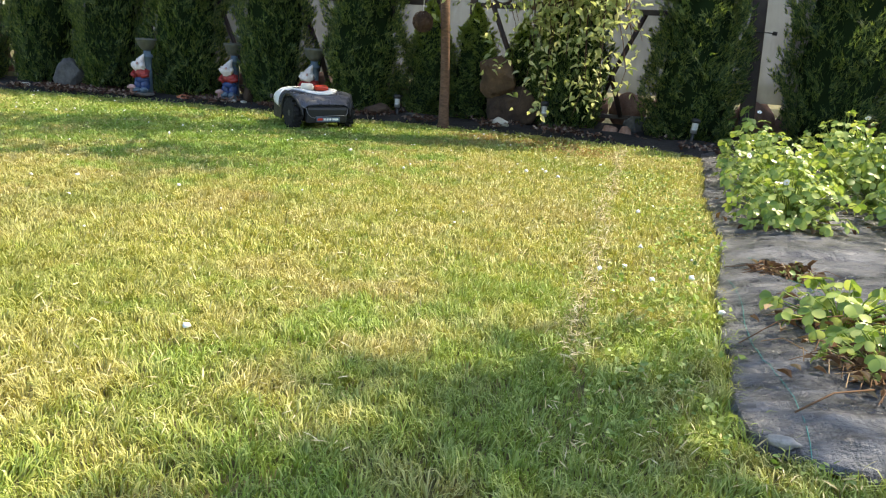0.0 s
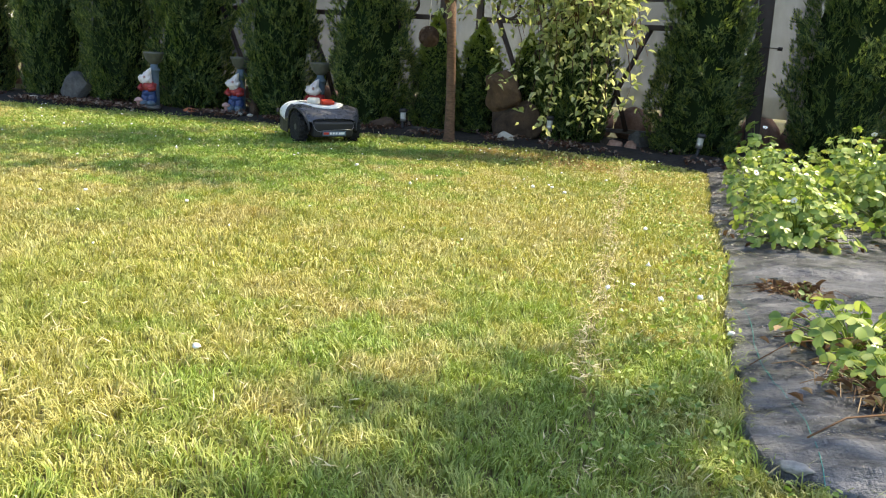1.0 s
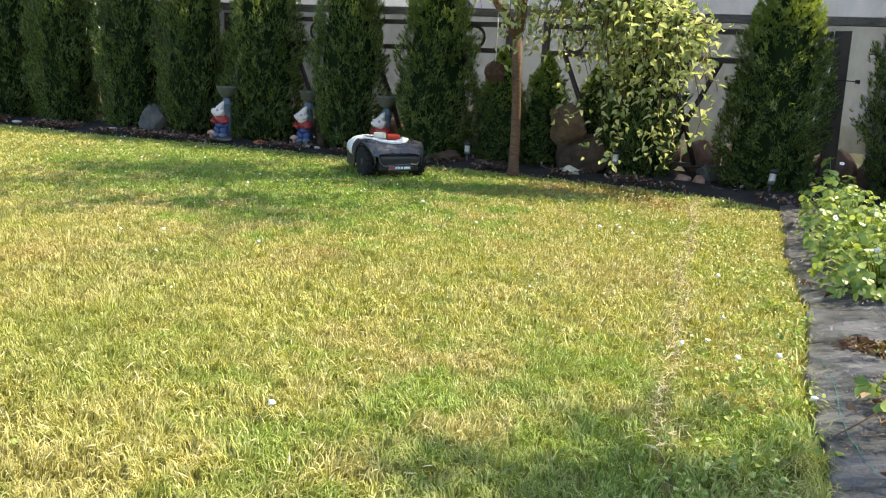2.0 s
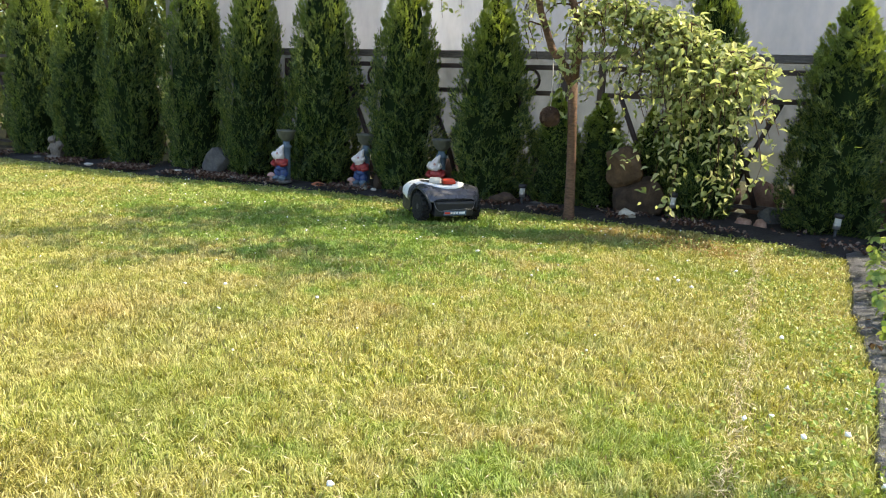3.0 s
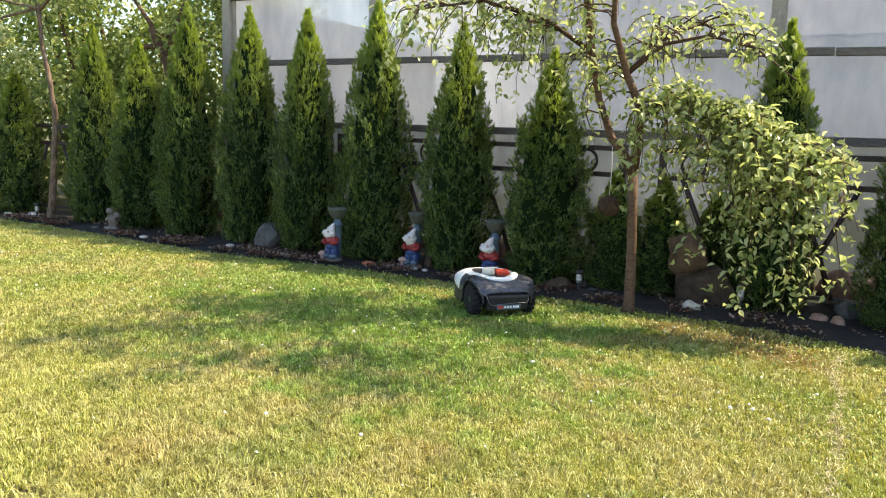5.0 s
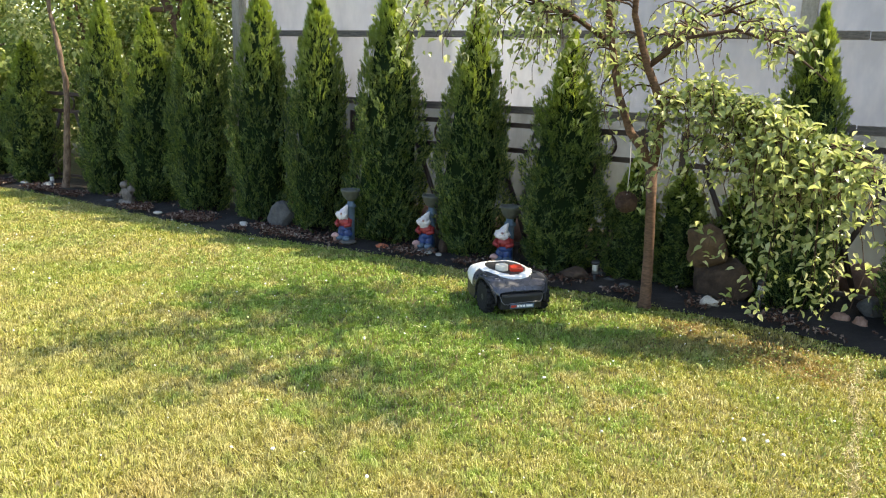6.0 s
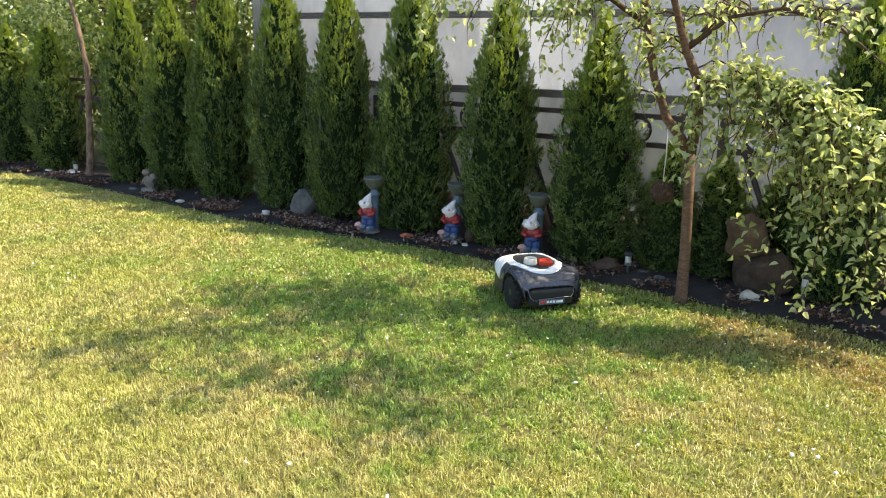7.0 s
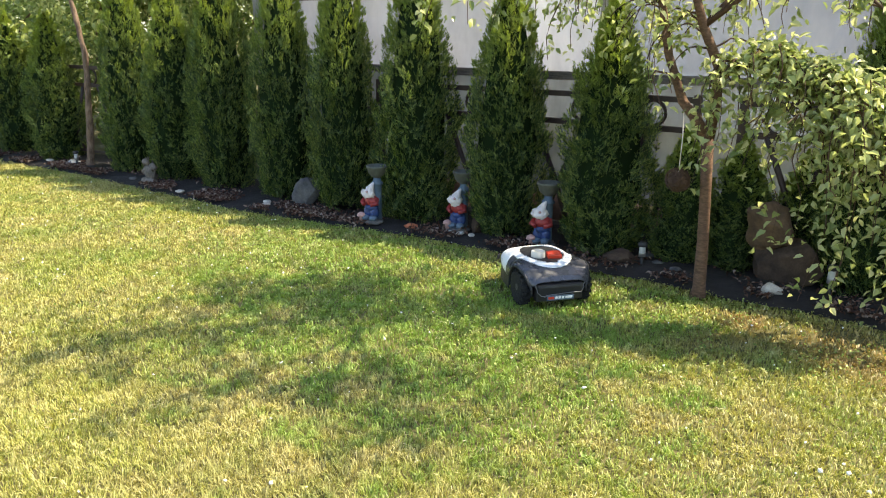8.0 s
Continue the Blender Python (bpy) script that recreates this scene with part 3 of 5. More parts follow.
# Added inner cone that stands for the shade between the foliage fans.
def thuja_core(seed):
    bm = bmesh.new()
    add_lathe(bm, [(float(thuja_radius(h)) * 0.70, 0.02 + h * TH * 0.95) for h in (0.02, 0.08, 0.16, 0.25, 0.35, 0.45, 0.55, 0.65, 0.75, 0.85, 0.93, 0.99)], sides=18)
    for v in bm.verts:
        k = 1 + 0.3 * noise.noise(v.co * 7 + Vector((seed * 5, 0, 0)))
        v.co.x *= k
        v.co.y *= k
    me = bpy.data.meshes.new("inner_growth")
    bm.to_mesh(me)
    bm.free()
    me.materials.append(THUJA_SHADE)
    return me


# Near-black green: the shade deep in the foliage, put into the colour.
THUJA_SHADE = leafy("thuja_shade", (0.008, 0.015, 0.006), (0.012, 0.022, 0.008), (0.016, 0.028, 0.01), 0.0, None, 0.95, 0.03)
THUJA_MESHES = [thuja_mesh(s) for s in (3, 5, 8, 13)]
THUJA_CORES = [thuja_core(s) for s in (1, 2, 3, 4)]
trunk_bm = bmesh.new()
add_tube(trunk_bm, [(0, 0, 0), (0.01, 0, 0.5), (0, 0, 1.0)], [0.05, 0.035, 0.01], 8)
TRUNK_MESH = bpy.data.meshes.new("trunk")
trunk_bm.to_mesh(TRUNK_MESH)
trunk_bm.free()
TRUNK_MESH.materials.append(TWIG)


def build_thuja(i, x, off, height, width, lean=0.0, label="conical dark green thuja with lighter tips in the row"):
    t = thing("thuja", label, "conifer", along(x, off) @ pose(0, 0, 0, 0, lean, rnd.uniform(0, 360)), "thuja row")
    s = Matrix.Diagonal((width / 0.94, width / 0.94, height / TH, 1))
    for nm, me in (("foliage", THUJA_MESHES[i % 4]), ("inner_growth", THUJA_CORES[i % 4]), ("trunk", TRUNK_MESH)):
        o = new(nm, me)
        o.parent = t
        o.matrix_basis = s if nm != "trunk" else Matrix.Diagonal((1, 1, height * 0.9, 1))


# x on the fence line, offset, height, width
for i, row in enumerate([(-10.3, 0.15, 1.7, 0.80), (-9.4, 0.15, 1.75, 0.80), (-8.5, 0.15, 1.75, 0.82), (-7.65, 0.15, 1.80, 0.82), (-6.22, 0.15, 2.25, 0.80),
                         (-5.50, 0.15, 2.08, 0.80), (-4.78, 0.15, 2.42, 0.82), (-3.97, 0.15, 2.34, 0.80),
                         (-3.28, 0.15, 2.28, 0.78), (-2.52, 0.15, 2.30, 0.86), (-1.70, 0.15, 2.10, 0.80), (-0.92, 0.15, 1.86, 0.84),
                         (-0.40, 0.10, 0.95, 0.56), (0.69, 0.12, 2.02, 0.74), (1.56, 0.25, 1.70, 0.88), (2.46, 0.28, 2.15, 0.92), (3.3, 0.25, 2.1, 0.85)]):
    build_thuja(i, *row)

for x, off, height, width in ((-0.06, 0.02, 0.92, 0.60), (0.30, -0.06, 0.84, 0.52)):
    build_thuja(3, x, off, height, width, 0.0, "low shaded thuja between the weeping tree and the fence")

# ---- leafy trees ----
def leaf_arrays(pts, dirs, size, seed, droop=0.5, width=0.30, curl=0.18):
    """Folded ovate leaves at points: 8 vertices and 6 triangles each."""
    r = np.random.default_rng(seed)
    n = len(pts)
    d = dirs + r.normal(0, 0.55, (n, 3)) - np.array([0, 0, droop])
    d /= np.linalg.norm(d, axis=1)[:, None]
    up = r.normal(0, 0.5, (n, 3)) + np.array([0, 0, 1.0])
    s = np.cross(d, up)
    s /= np.linalg.norm(s, axis=1)[:, None]
    nn = np.cross(s, d)
    L = (size * r.uniform(0.6, 1.2, n))[:, None]
    at = lambda a, b, c: pts + d * L * a + s * L * b + nn * L * c
    w = width
    P = np.stack([at(0, 0, 0), at(0.3, w, curl), at(0.68, w * 0.72, curl * 0.8), at(1, 0, -0.06), at(0.68, -w * 0.72, curl * 0.8), at(0.3, -w, curl), at(0.5, 0, 0.02)], 1)
    i = 7 * np.arange(n)[:, None]
    F = np.concatenate([i + np.array(t) for t in ((0, 1, 6), (1, 2, 6), (2, 3, 6), (3, 4, 6), (4, 5, 6), (5, 0, 6))])
    return P.reshape(-1, 3), F


def droop_path(p0, phi, reach, rise, drop, n=9):
    pts = []
    for i in range(n):
        t = i / (n - 1)
        q = reach * (1 - (1 - t) ** 1.7)
        pts.append(Vector((p0[0] + q * math.cos(phi), p0[1] + q * math.sin(phi), p0[2] + rise * math.sin(min(1, t * 1.6) * math.pi / 2) * (1 if t < 0.62 else 1) - drop * t ** 2.2)))
    for i in range(2, n):
        pts[i] += Vector((noise.noise(pts[i] * 2.3), noise.noise(pts[i] * 2.3 + Vector((9, 0, 0))), 0.6 * noise.noise(pts[i] * 2.3 + Vector((0, 9, 0))))) * 0.14
    return pts


def leaves_along(paths, per_metre, r, spread=0.03):
    P, D = [], []
    for pts in paths:
        ln = sum((b - a).length for a, b in zip(pts, pts[1:]))
        for k in range(int(ln * per_metre)):
            t = r.uniform(0.15, 1.0) * (len(pts) - 1)
            i = min(int(t), len(pts) - 2)
            p = pts[i].lerp(pts[i + 1], t - i)
            d = (pts[i + 1] - pts[i]).normalized()
            a = r.uniform(0, math.tau)
            P.append(p + Vector((r.gauss(0, spread), r.gauss(0, spread), r.gauss(0, spread))))
            D.append(d * 0.5 + Vector((math.cos(a), math.sin(a), 0)) * 1.1)
    return np.array([tuple(p) for p in P]), np.array([tuple(d) for d in D])


def build_weeping_tree():
    t = thing("weeping_tree", "small weeping cherry tree with trailing leafy shoots", "tree", pose(-0.22, 5.75, 0))
    o = Vector((-0.22, 5.75, 0))
    L = lambda *ps: [Vector(p) - o for p in ps]
    r = random.Random(5)
    bm = bmesh.new()
    add_tube(bm, L((-0.225, 5.75, -0.03), (-0.222, 5.74, 0.06), (-0.225, 5.71, 0.35), (-0.235, 5.67, 0.65), (-0.25, 5.62, 0.98)), [0.054, 0.038, 0.033, 0.031, 0.034], 14)
    part("trunk", bm, BARK, t, "ringed reddish-brown bark")
    limbs = [
        (L((-0.25, 5.63, 0.94), (-0.31, 5.58, 1.06), (-0.39, 5.55, 1.16), (-0.48, 5.52, 1.40), (-0.53, 5.45, 1.68), (-0.58, 5.3, 2.05), (-0.75, 5.05, 2.35)), [0.036, 0.030, 0.026, 0.023, 0.020, 0.017, 0.010]),
        (L((-0.25, 5.63, 0.94), (-0.225, 5.58, 1.15), (-0.215, 5.53, 1.33), (-0.31, 5.44, 1.55), (-0.40, 5.34, 1.84), (-0.38, 5.15, 2.2), (-0.25, 4.9, 2.45)), [0.036, 0.030, 0.027, 0.023, 0.019, 0.014, 0.008]),
        (L((-0.215, 5.54, 1.30), (-0.10, 5.50, 1.38), (0.16, 5.46, 1.38), (0.34, 5.44, 1.31), (0.55, 5.40, 1.20), (0.80, 5.36, 1.06)), [0.022, 0.018, 0.016, 0.014, 0.012, 0.007]),
        (L((-0.31, 5.44, 1.55), (-0.10, 5.38, 1.72), (0.15, 5.30, 1.76), (0.4, 5.22, 1.68), (0.62, 5.16, 1.5)), [0.014, 0.011, 0.009, 0.007, 0.004]),
        (L((-0.53, 5.45, 1.68), (-0.80, 5.40, 1.86), (-1.2, 5.30, 1.98), (-1.6, 5.2, 1.92)), [0.018, 0.014, 0.010, 0.005]),
        (L((-0.58, 5.3, 2.05), (-0.9, 5.0, 2.3), (-1.35, 4.7, 2.36), (-1.7, 4.5, 2.25)), [0.018, 0.014, 0.010, 0.005]),
        (L((-0.38, 5.15, 2.2), (0.0, 4.9, 2.45), (0.4, 4.75, 2.5), (0.8, 4.7, 2.35)), [0.012, 0.009, 0.007, 0.004]),
        (L((-0.25, 4.9, 2.45), (-0.35, 4.5, 2.6), (-0.6, 4.1, 2.55)), [0.010, 0.008, 0.004]),
        (L((-0.53, 5.45, 1.68), (-0.58, 5.62, 2.05), (-0.62, 5.80, 2.40), (-0.48, 5.95, 2.65)), [0.018, 0.014, 0.010, 0.005]),
        (L((-0.38, 5.15, 2.2), (0.05, 4.85, 2.65), (0.50, 4.65, 2.95), (0.85, 4.55, 3.0)), [0.015, 0.012, 0.008, 0.004]),
        (L((-0.58, 5.3, 2.05), (-0.70, 5.1, 2.5), (-0.85, 4.9, 2.9), (-1.0, 4.7, 3.1)), [0.017, 0.013, 0.009, 0.004]),
        (L((-0.31, 5.44, 1.55), (-0.18, 5.6, 1.72), (-0.05, 5.76, 1.85), (0.12, 5.86, 1.90), (0.30, 5.92, 1.82)), [0.018, 0.015, 0.012, 0.009, 0.005]),
    ]
    for pts, rad in limbs:
        bm = bmesh.new()
        add_tube(bm, pts, rad, 8)
        part("limb", bm, TWIG if rad[0] < 0.03 else BARK, t)
    pick = lambda k, a=0.2, b=1.0: (lambda p, q: p[min(int(q), len(p) - 2)].lerp(p[min(int(q), len(p) - 2) + 1], q - int(q)))(limbs[k][0], r.uniform(a, b) * (len(limbs[k][0]) - 1.001))
    near, high = [], []

    def shoots(group, count, limb_range, phis, reach, rise, end=None, drop=None):
        for i in range(count):
            k, a, b = r.choice(limb_range)
            p = pick(k, a, b)
            low = p.z - r.uniform(*end) if end else r.uniform(*drop)
            group.append(droop_path(p, r.uniform(*phis), r.uniform(*reach), r.uniform(*rise), low))

    # the dense mound on the long arching limb, then the lighter fringe beside the trunk
    shoots(near, 50, [(2, 0.52, 1.0)], (-2.4, 1.0), (0.08, 0.34), (0.0, 0.10), end=(0.50, 1.0))
    shoots(near, 34, [(2, 0.10, 0.55)], (-2.4, 0.4), (0.08, 0.34), (0.0, 0.10), end=(0.72, 1.12))
    # a few long trailing ends
    shoots(near, 9, [(2, 0.66, 0.98)], (-2.2, 0.2), (0.05, 0.22), (0.0, 0.05), end=(0.12, 0.36))
    shoots(near, 2, [(2, 0.36, 0.46)], (-1.9, -1.2), (0.1, 0.2), (0.0, 0.03), end=(0.44, 0.55))
    # light sprays above, with gaps to the film behind
    shoots(high, 19, [(3, 0.2, 1.0), (3, 0.2, 1.0), (1, 0.4, 0.8)], (0, math.tau), (0.12, 0.4), (0.02, 0.16), drop=(0.12, 0.42))
    shoots(high, 26, [(0, 0.4, 0.85), (1, 0.4, 0.85)], (1.6, 5.0), (0.1, 0.36), (0.02, 0.12), drop=(0.1, 0.4))
    shoots(high, 40, [(4, 0.2, 1.0)], (1.8, 4.6), (0.15, 0.45), (0.0, 0.12), drop=(0.15, 0.55))
    shoots(high, 20, [(11, 0.2, 1.0)], (0, math.tau), (0.12, 0.34), (0.05, 0.2), drop=(0.1, 0.45))
    # the crown overhead
    shoots(high, 120, [(5, 0.2, 1.0), (6, 0.2, 1.0), (7, 0.2, 1.0), (8, 0.3, 1.0), (8, 0.3, 1.0), (9, 0.25, 1.0), (10, 0.25, 1.0)], (0, math.tau), (0.25, 0.7), (0.1, 0.35), drop=(0.1, 0.45))
    bm = bmesh.new()
    for pts in near + high:
        add_tube(bm, pts, [0.006 - 0.0045 * i / (len(pts) - 1) for i in range(len(pts))], 4, 0, False)
    tagged(part("twig_growth", bm, TWIG, t), kind="stuff")
    P, D = leaves_along(near, 74, r, 0.045)
    # the closest hanging shoots: leaves one by one
    order = np.argsort(P[:, 1])
    single, rest = order[:260], order[260:]
    me_list = []
    for s in range(4):
        v, f = leaf_arrays(np.zeros((1, 3)), np.array([[0.0, 1.0, 0.0]]), 1.0, s + 40, 0.0, 0.29)
        me = bpy.data.meshes.new("leaf")
        me.from_pydata(v.tolist(), [], f.tolist())
        me.materials.append(CHERRY)
        me_list.append(me)
    for i in single:
        ob = new("leaf", me_list[int(i) % 4])
        ob.parent = t
        k = r.uniform(0.042, 0.072)
        ob.matrix_basis = pose(*P[i], r.uniform(-75, 5), r.uniform(-40, 40), r.uniform(0, 360)) @ Matrix.Scale(k, 4)
    v1, f1 = leaf_arrays(P[rest], D[rest], 0.055, 1, 0.3, 0.29)
    P2, D2 = leaves_along(high, 46, r, 0.045)
    v2, f2 = leaf_arrays(P2, D2, 0.052, 2, 0.5, 0.29)
    tagged(from_arrays("foliage", np.concatenate([v1, v2]), np.concatenate([f1, f2 + len(v1)]), CHERRY, t), kind="stuff")
    # brown withered flower stalks among the shoots
    bm = bmesh.new()
    for pts in near[:70]:
        q = pts[r.randrange(3, 8)]
        for k in range(4):
            add_tube(bm, [q, q + Vector((r.gauss(0, 0.02), r.gauss(0, 0.02), -r.uniform(0.02, 0.06)))], [0.002, 0.004], 4, 0, False)
    tagged(part("withered_stalks", bm, DEAD, t), kind="stuff")


def crown_cloud(r, centres, count, size, seed):
    P, D = [], []
    for k in range(count):
        c, rad = r.choice(centres)
        v = Vector((r.gauss(0, 1), r.gauss(0, 1), r.gauss(0, 1))).normalized() * (r.random() ** 0.45)
        P.append((c[0] + v.x * rad[0], c[1] + v.y * rad[1], c[2] + v.z * rad[2]))
        D.append(tuple(v))
    return leaf_arrays(np.array(P), np.array(D), size, seed, 0.3, 0.34)


def build_tree(base, trunk_pts, radius, clumps, count, size, label, seed, mat, name="garden_tree", bark=BARK):
    """A tree: tapered trunk, limbs to each clump, a crown of leaves in uneven clumps."""
    r = random.Random(seed)
    t = thing(name, label, "tree", pose(*base))
    o = Vector(base)
    pts = [Vector(p) - o for p in trunk_pts]
    bm = bmesh.new()
    fine = [a.lerp(b, q / 5) for a, b in zip(pts, pts[1:]) for q in range(5)] + [pts[-1]]
    add_tube(bm, fine, [radius * (1 - 0.55 * i / (len(fine) - 1)) for i in range(len(fine))], 12)
    for v in bm.verts:
        v.co += Vector((noise.noise(v.co * 9), noise.noise(v.co * 9 + Vector((7, 0, 0))), 0)) * radius * 0.28
    part("trunk", bm, bark, t)
    cl = []
    for c, rad in clumps:
        c = Vector(c) - o
        bm = bmesh.new()
        s = pts[-1].lerp(pts[-2], r.uniform(0, 0.8))
        mid = s.lerp(c, 0.5) + Vector((r.gauss(0, 0.06), r.gauss(0, 0.06), 0.08))
        add_tube(bm, [s, mid, c, c + (c - mid) * 0.5], [radius * 0.4, radius * 0.3, radius * 0.2, 0.004], 6)
        part("limb", bm, bark, t)
        for k in range(4):
            cl.append((c + Vector((r.gauss(0, rad[0] * 0.5), r.gauss(0, rad[1] * 0.5), r.gauss(0, rad[2] * 0.5))), (rad[0] * 0.6, rad[1] * 0.6, rad[2] * 0.6)))
    v, f = crown_cloud(r, cl, count, size, seed)
    tagged(from_arrays("crown", v, f, mat, t), kind="stuff")


build_weeping_tree()
build_tree((-6.9, 7.42, 0), [(-6.9, 7.42, -0.03), (-6.84, 7.42, 0.3), (-6.77, 7.40, 0.8), (-6.73, 7.4, 1.2), (-6.78, 7.38, 1.6), (-6.85, 7.36, 2.0), (-6.8, 7.3, 2.4)], 0.043,
           [((-7.5, 7.2, 2.35), (0.6, 0.5, 0.35)), ((-6.4, 7.3, 2.55), (0.6, 0.5, 0.35)), ((-7.9, 7.3, 2.0), (0.4, 0.4, 0.3)), ((-6.9, 7.5, 2.9), (0.7, 0.6, 0.4))],
           2600, 0.065, "slim fruit tree with flaking brown bark at the bed's edge", 21, CHERRY, bark=FLAKY)
build_tree((-5.55, 8.7, 0), [(-5.55, 8.7, -0.03), (-5.65, 8.68, 0.6), (-5.85, 8.62, 1.2), (-6.1, 8.56, 1.8), (-6.3, 8.5, 2.3)], 0.10,
           [((-6.8, 8.8, 2.7), (0.8, 0.7, 0.6)), ((-5.8, 8.9, 3.1), (0.8, 0.7, 0.7)), ((-6.0, 9.3, 2.2), (0.8, 0.6, 0.5)), ((-7.2, 9.2, 2.0), (0.7, 0.6, 0.5))],
           5200, 0.075, "old garden tree with a dark leaning trunk", 22, FAR_LEAF)
build_tree((-5.2, 8.5, 0), [(-5.2, 8.5, -0.03), (-5.2, 8.48, 0.8), (-5.16, 8.45, 1.5), (-5.22, 8.5, 2.2)], 0.07,
           [((-5.3, 8.9, 2.7), (0.4, 0.6, 0.5)), ((-5.5, 9.3, 3.3), (0.5, 0.7, 0.6))], 1800, 0.07, "dark garden tree beside the greenhouse", 23, FAR_LEAF)
for k, (x, y, s) in enumerate([(-8.6, 9.6, 1.1), (-6.0, 10.2, 1.2), (-9.6, 10.8, 1.3), (-7.7, 9.0, 0.9), (-12.2, 11.5, 1.4), (-18.0, 10.5, 1.6), (-10.6, 9.4, 1.1), (-12.8, 9.8, 1.2), (-7.2, 11.5, 1.3), (-10.0, 12.0, 1.3), (-15.0, 9.0, 1.2), (-15.5, 12.5, 1.4)]):
    build_tree((x, y, 0), [(x, y, -0.03), (x + 0.05, y, 0.8 * s), (x - 0.05, y + 0.05, 1.6 * s)], 0.09 * s,
               [((x - 0.7 * s, y, 1.2 * s), (0.9, 0.8, 0.8)), ((x + 0.7 * s, y - 0.1, 1.5 * s), (0.9, 0.8, 0.8)), ((x, y + 0.1, 2.4 * s), (1.0, 0.9, 0.8)), ((x - 0.3, y - 0.3, 3.2 * s), (0.9, 0.8, 0.7)), ((x + 0.3, y, 0.6 * s), (0.9, 0.7, 0.5))],
               4200, 0.095, "leafy green shrub-like tree beyond the fence", 30 + k, FAR_LEAF)
# the tree whose shade lies on the lawn beside the fabric
build_tree((4.3, 1.0, 0), [(4.3, 1.0, -0.03), (4.28, 1.1, 1.4), (4.1, 1.4, 2.6), (3.7, 1.9, 3.5)], 0.08,
           [((2.67, 2.55, 4.0), (0.16, 0.15, 0.2)), ((2.82, 2.80, 4.0), (0.16, 0.15, 0.2)), ((3.00, 3.00, 4.0), (0.16, 0.15, 0.2)), ((3.12, 2.90, 4.0), (0.16, 0.15, 0.2)), ((2.92, 2.60, 4.0), (0.16, 0.15, 0.2)), ((3.10, 2.55, 4.0), (0.16, 0.15, 0.2)), ((2.70, 2.33, 4.0), (0.16, 0.15, 0.2)), ((3.00, 2.30, 4.0), (0.16, 0.15, 0.2)), ((3.02, 2.75, 4.0), (0.16, 0.15, 0.2)), ((2.77, 2.67, 4.0), (0.16, 0.15, 0.2)), ((3.17, 2.70, 4.0), (0.16, 0.15, 0.2)), ((3.26, 2.88, 4.0), (0.15, 0.14, 0.2)), ((2.62, 2.45, 4.0), (0.12, 0.14, 0.2))],
           2100, 0.05, "leafy tree overhanging the strawberry bed", 51, CHERRY)

# ---- robot mower ----
RIM = painted("dark_grey_rim", (0.05, 0.051, 0.045), 0.5, 0.0, 0.3, 25)
DULL = painted("dull_steel", (0.2, 0.2, 0.21), 0.45, 0.6, 0.2)


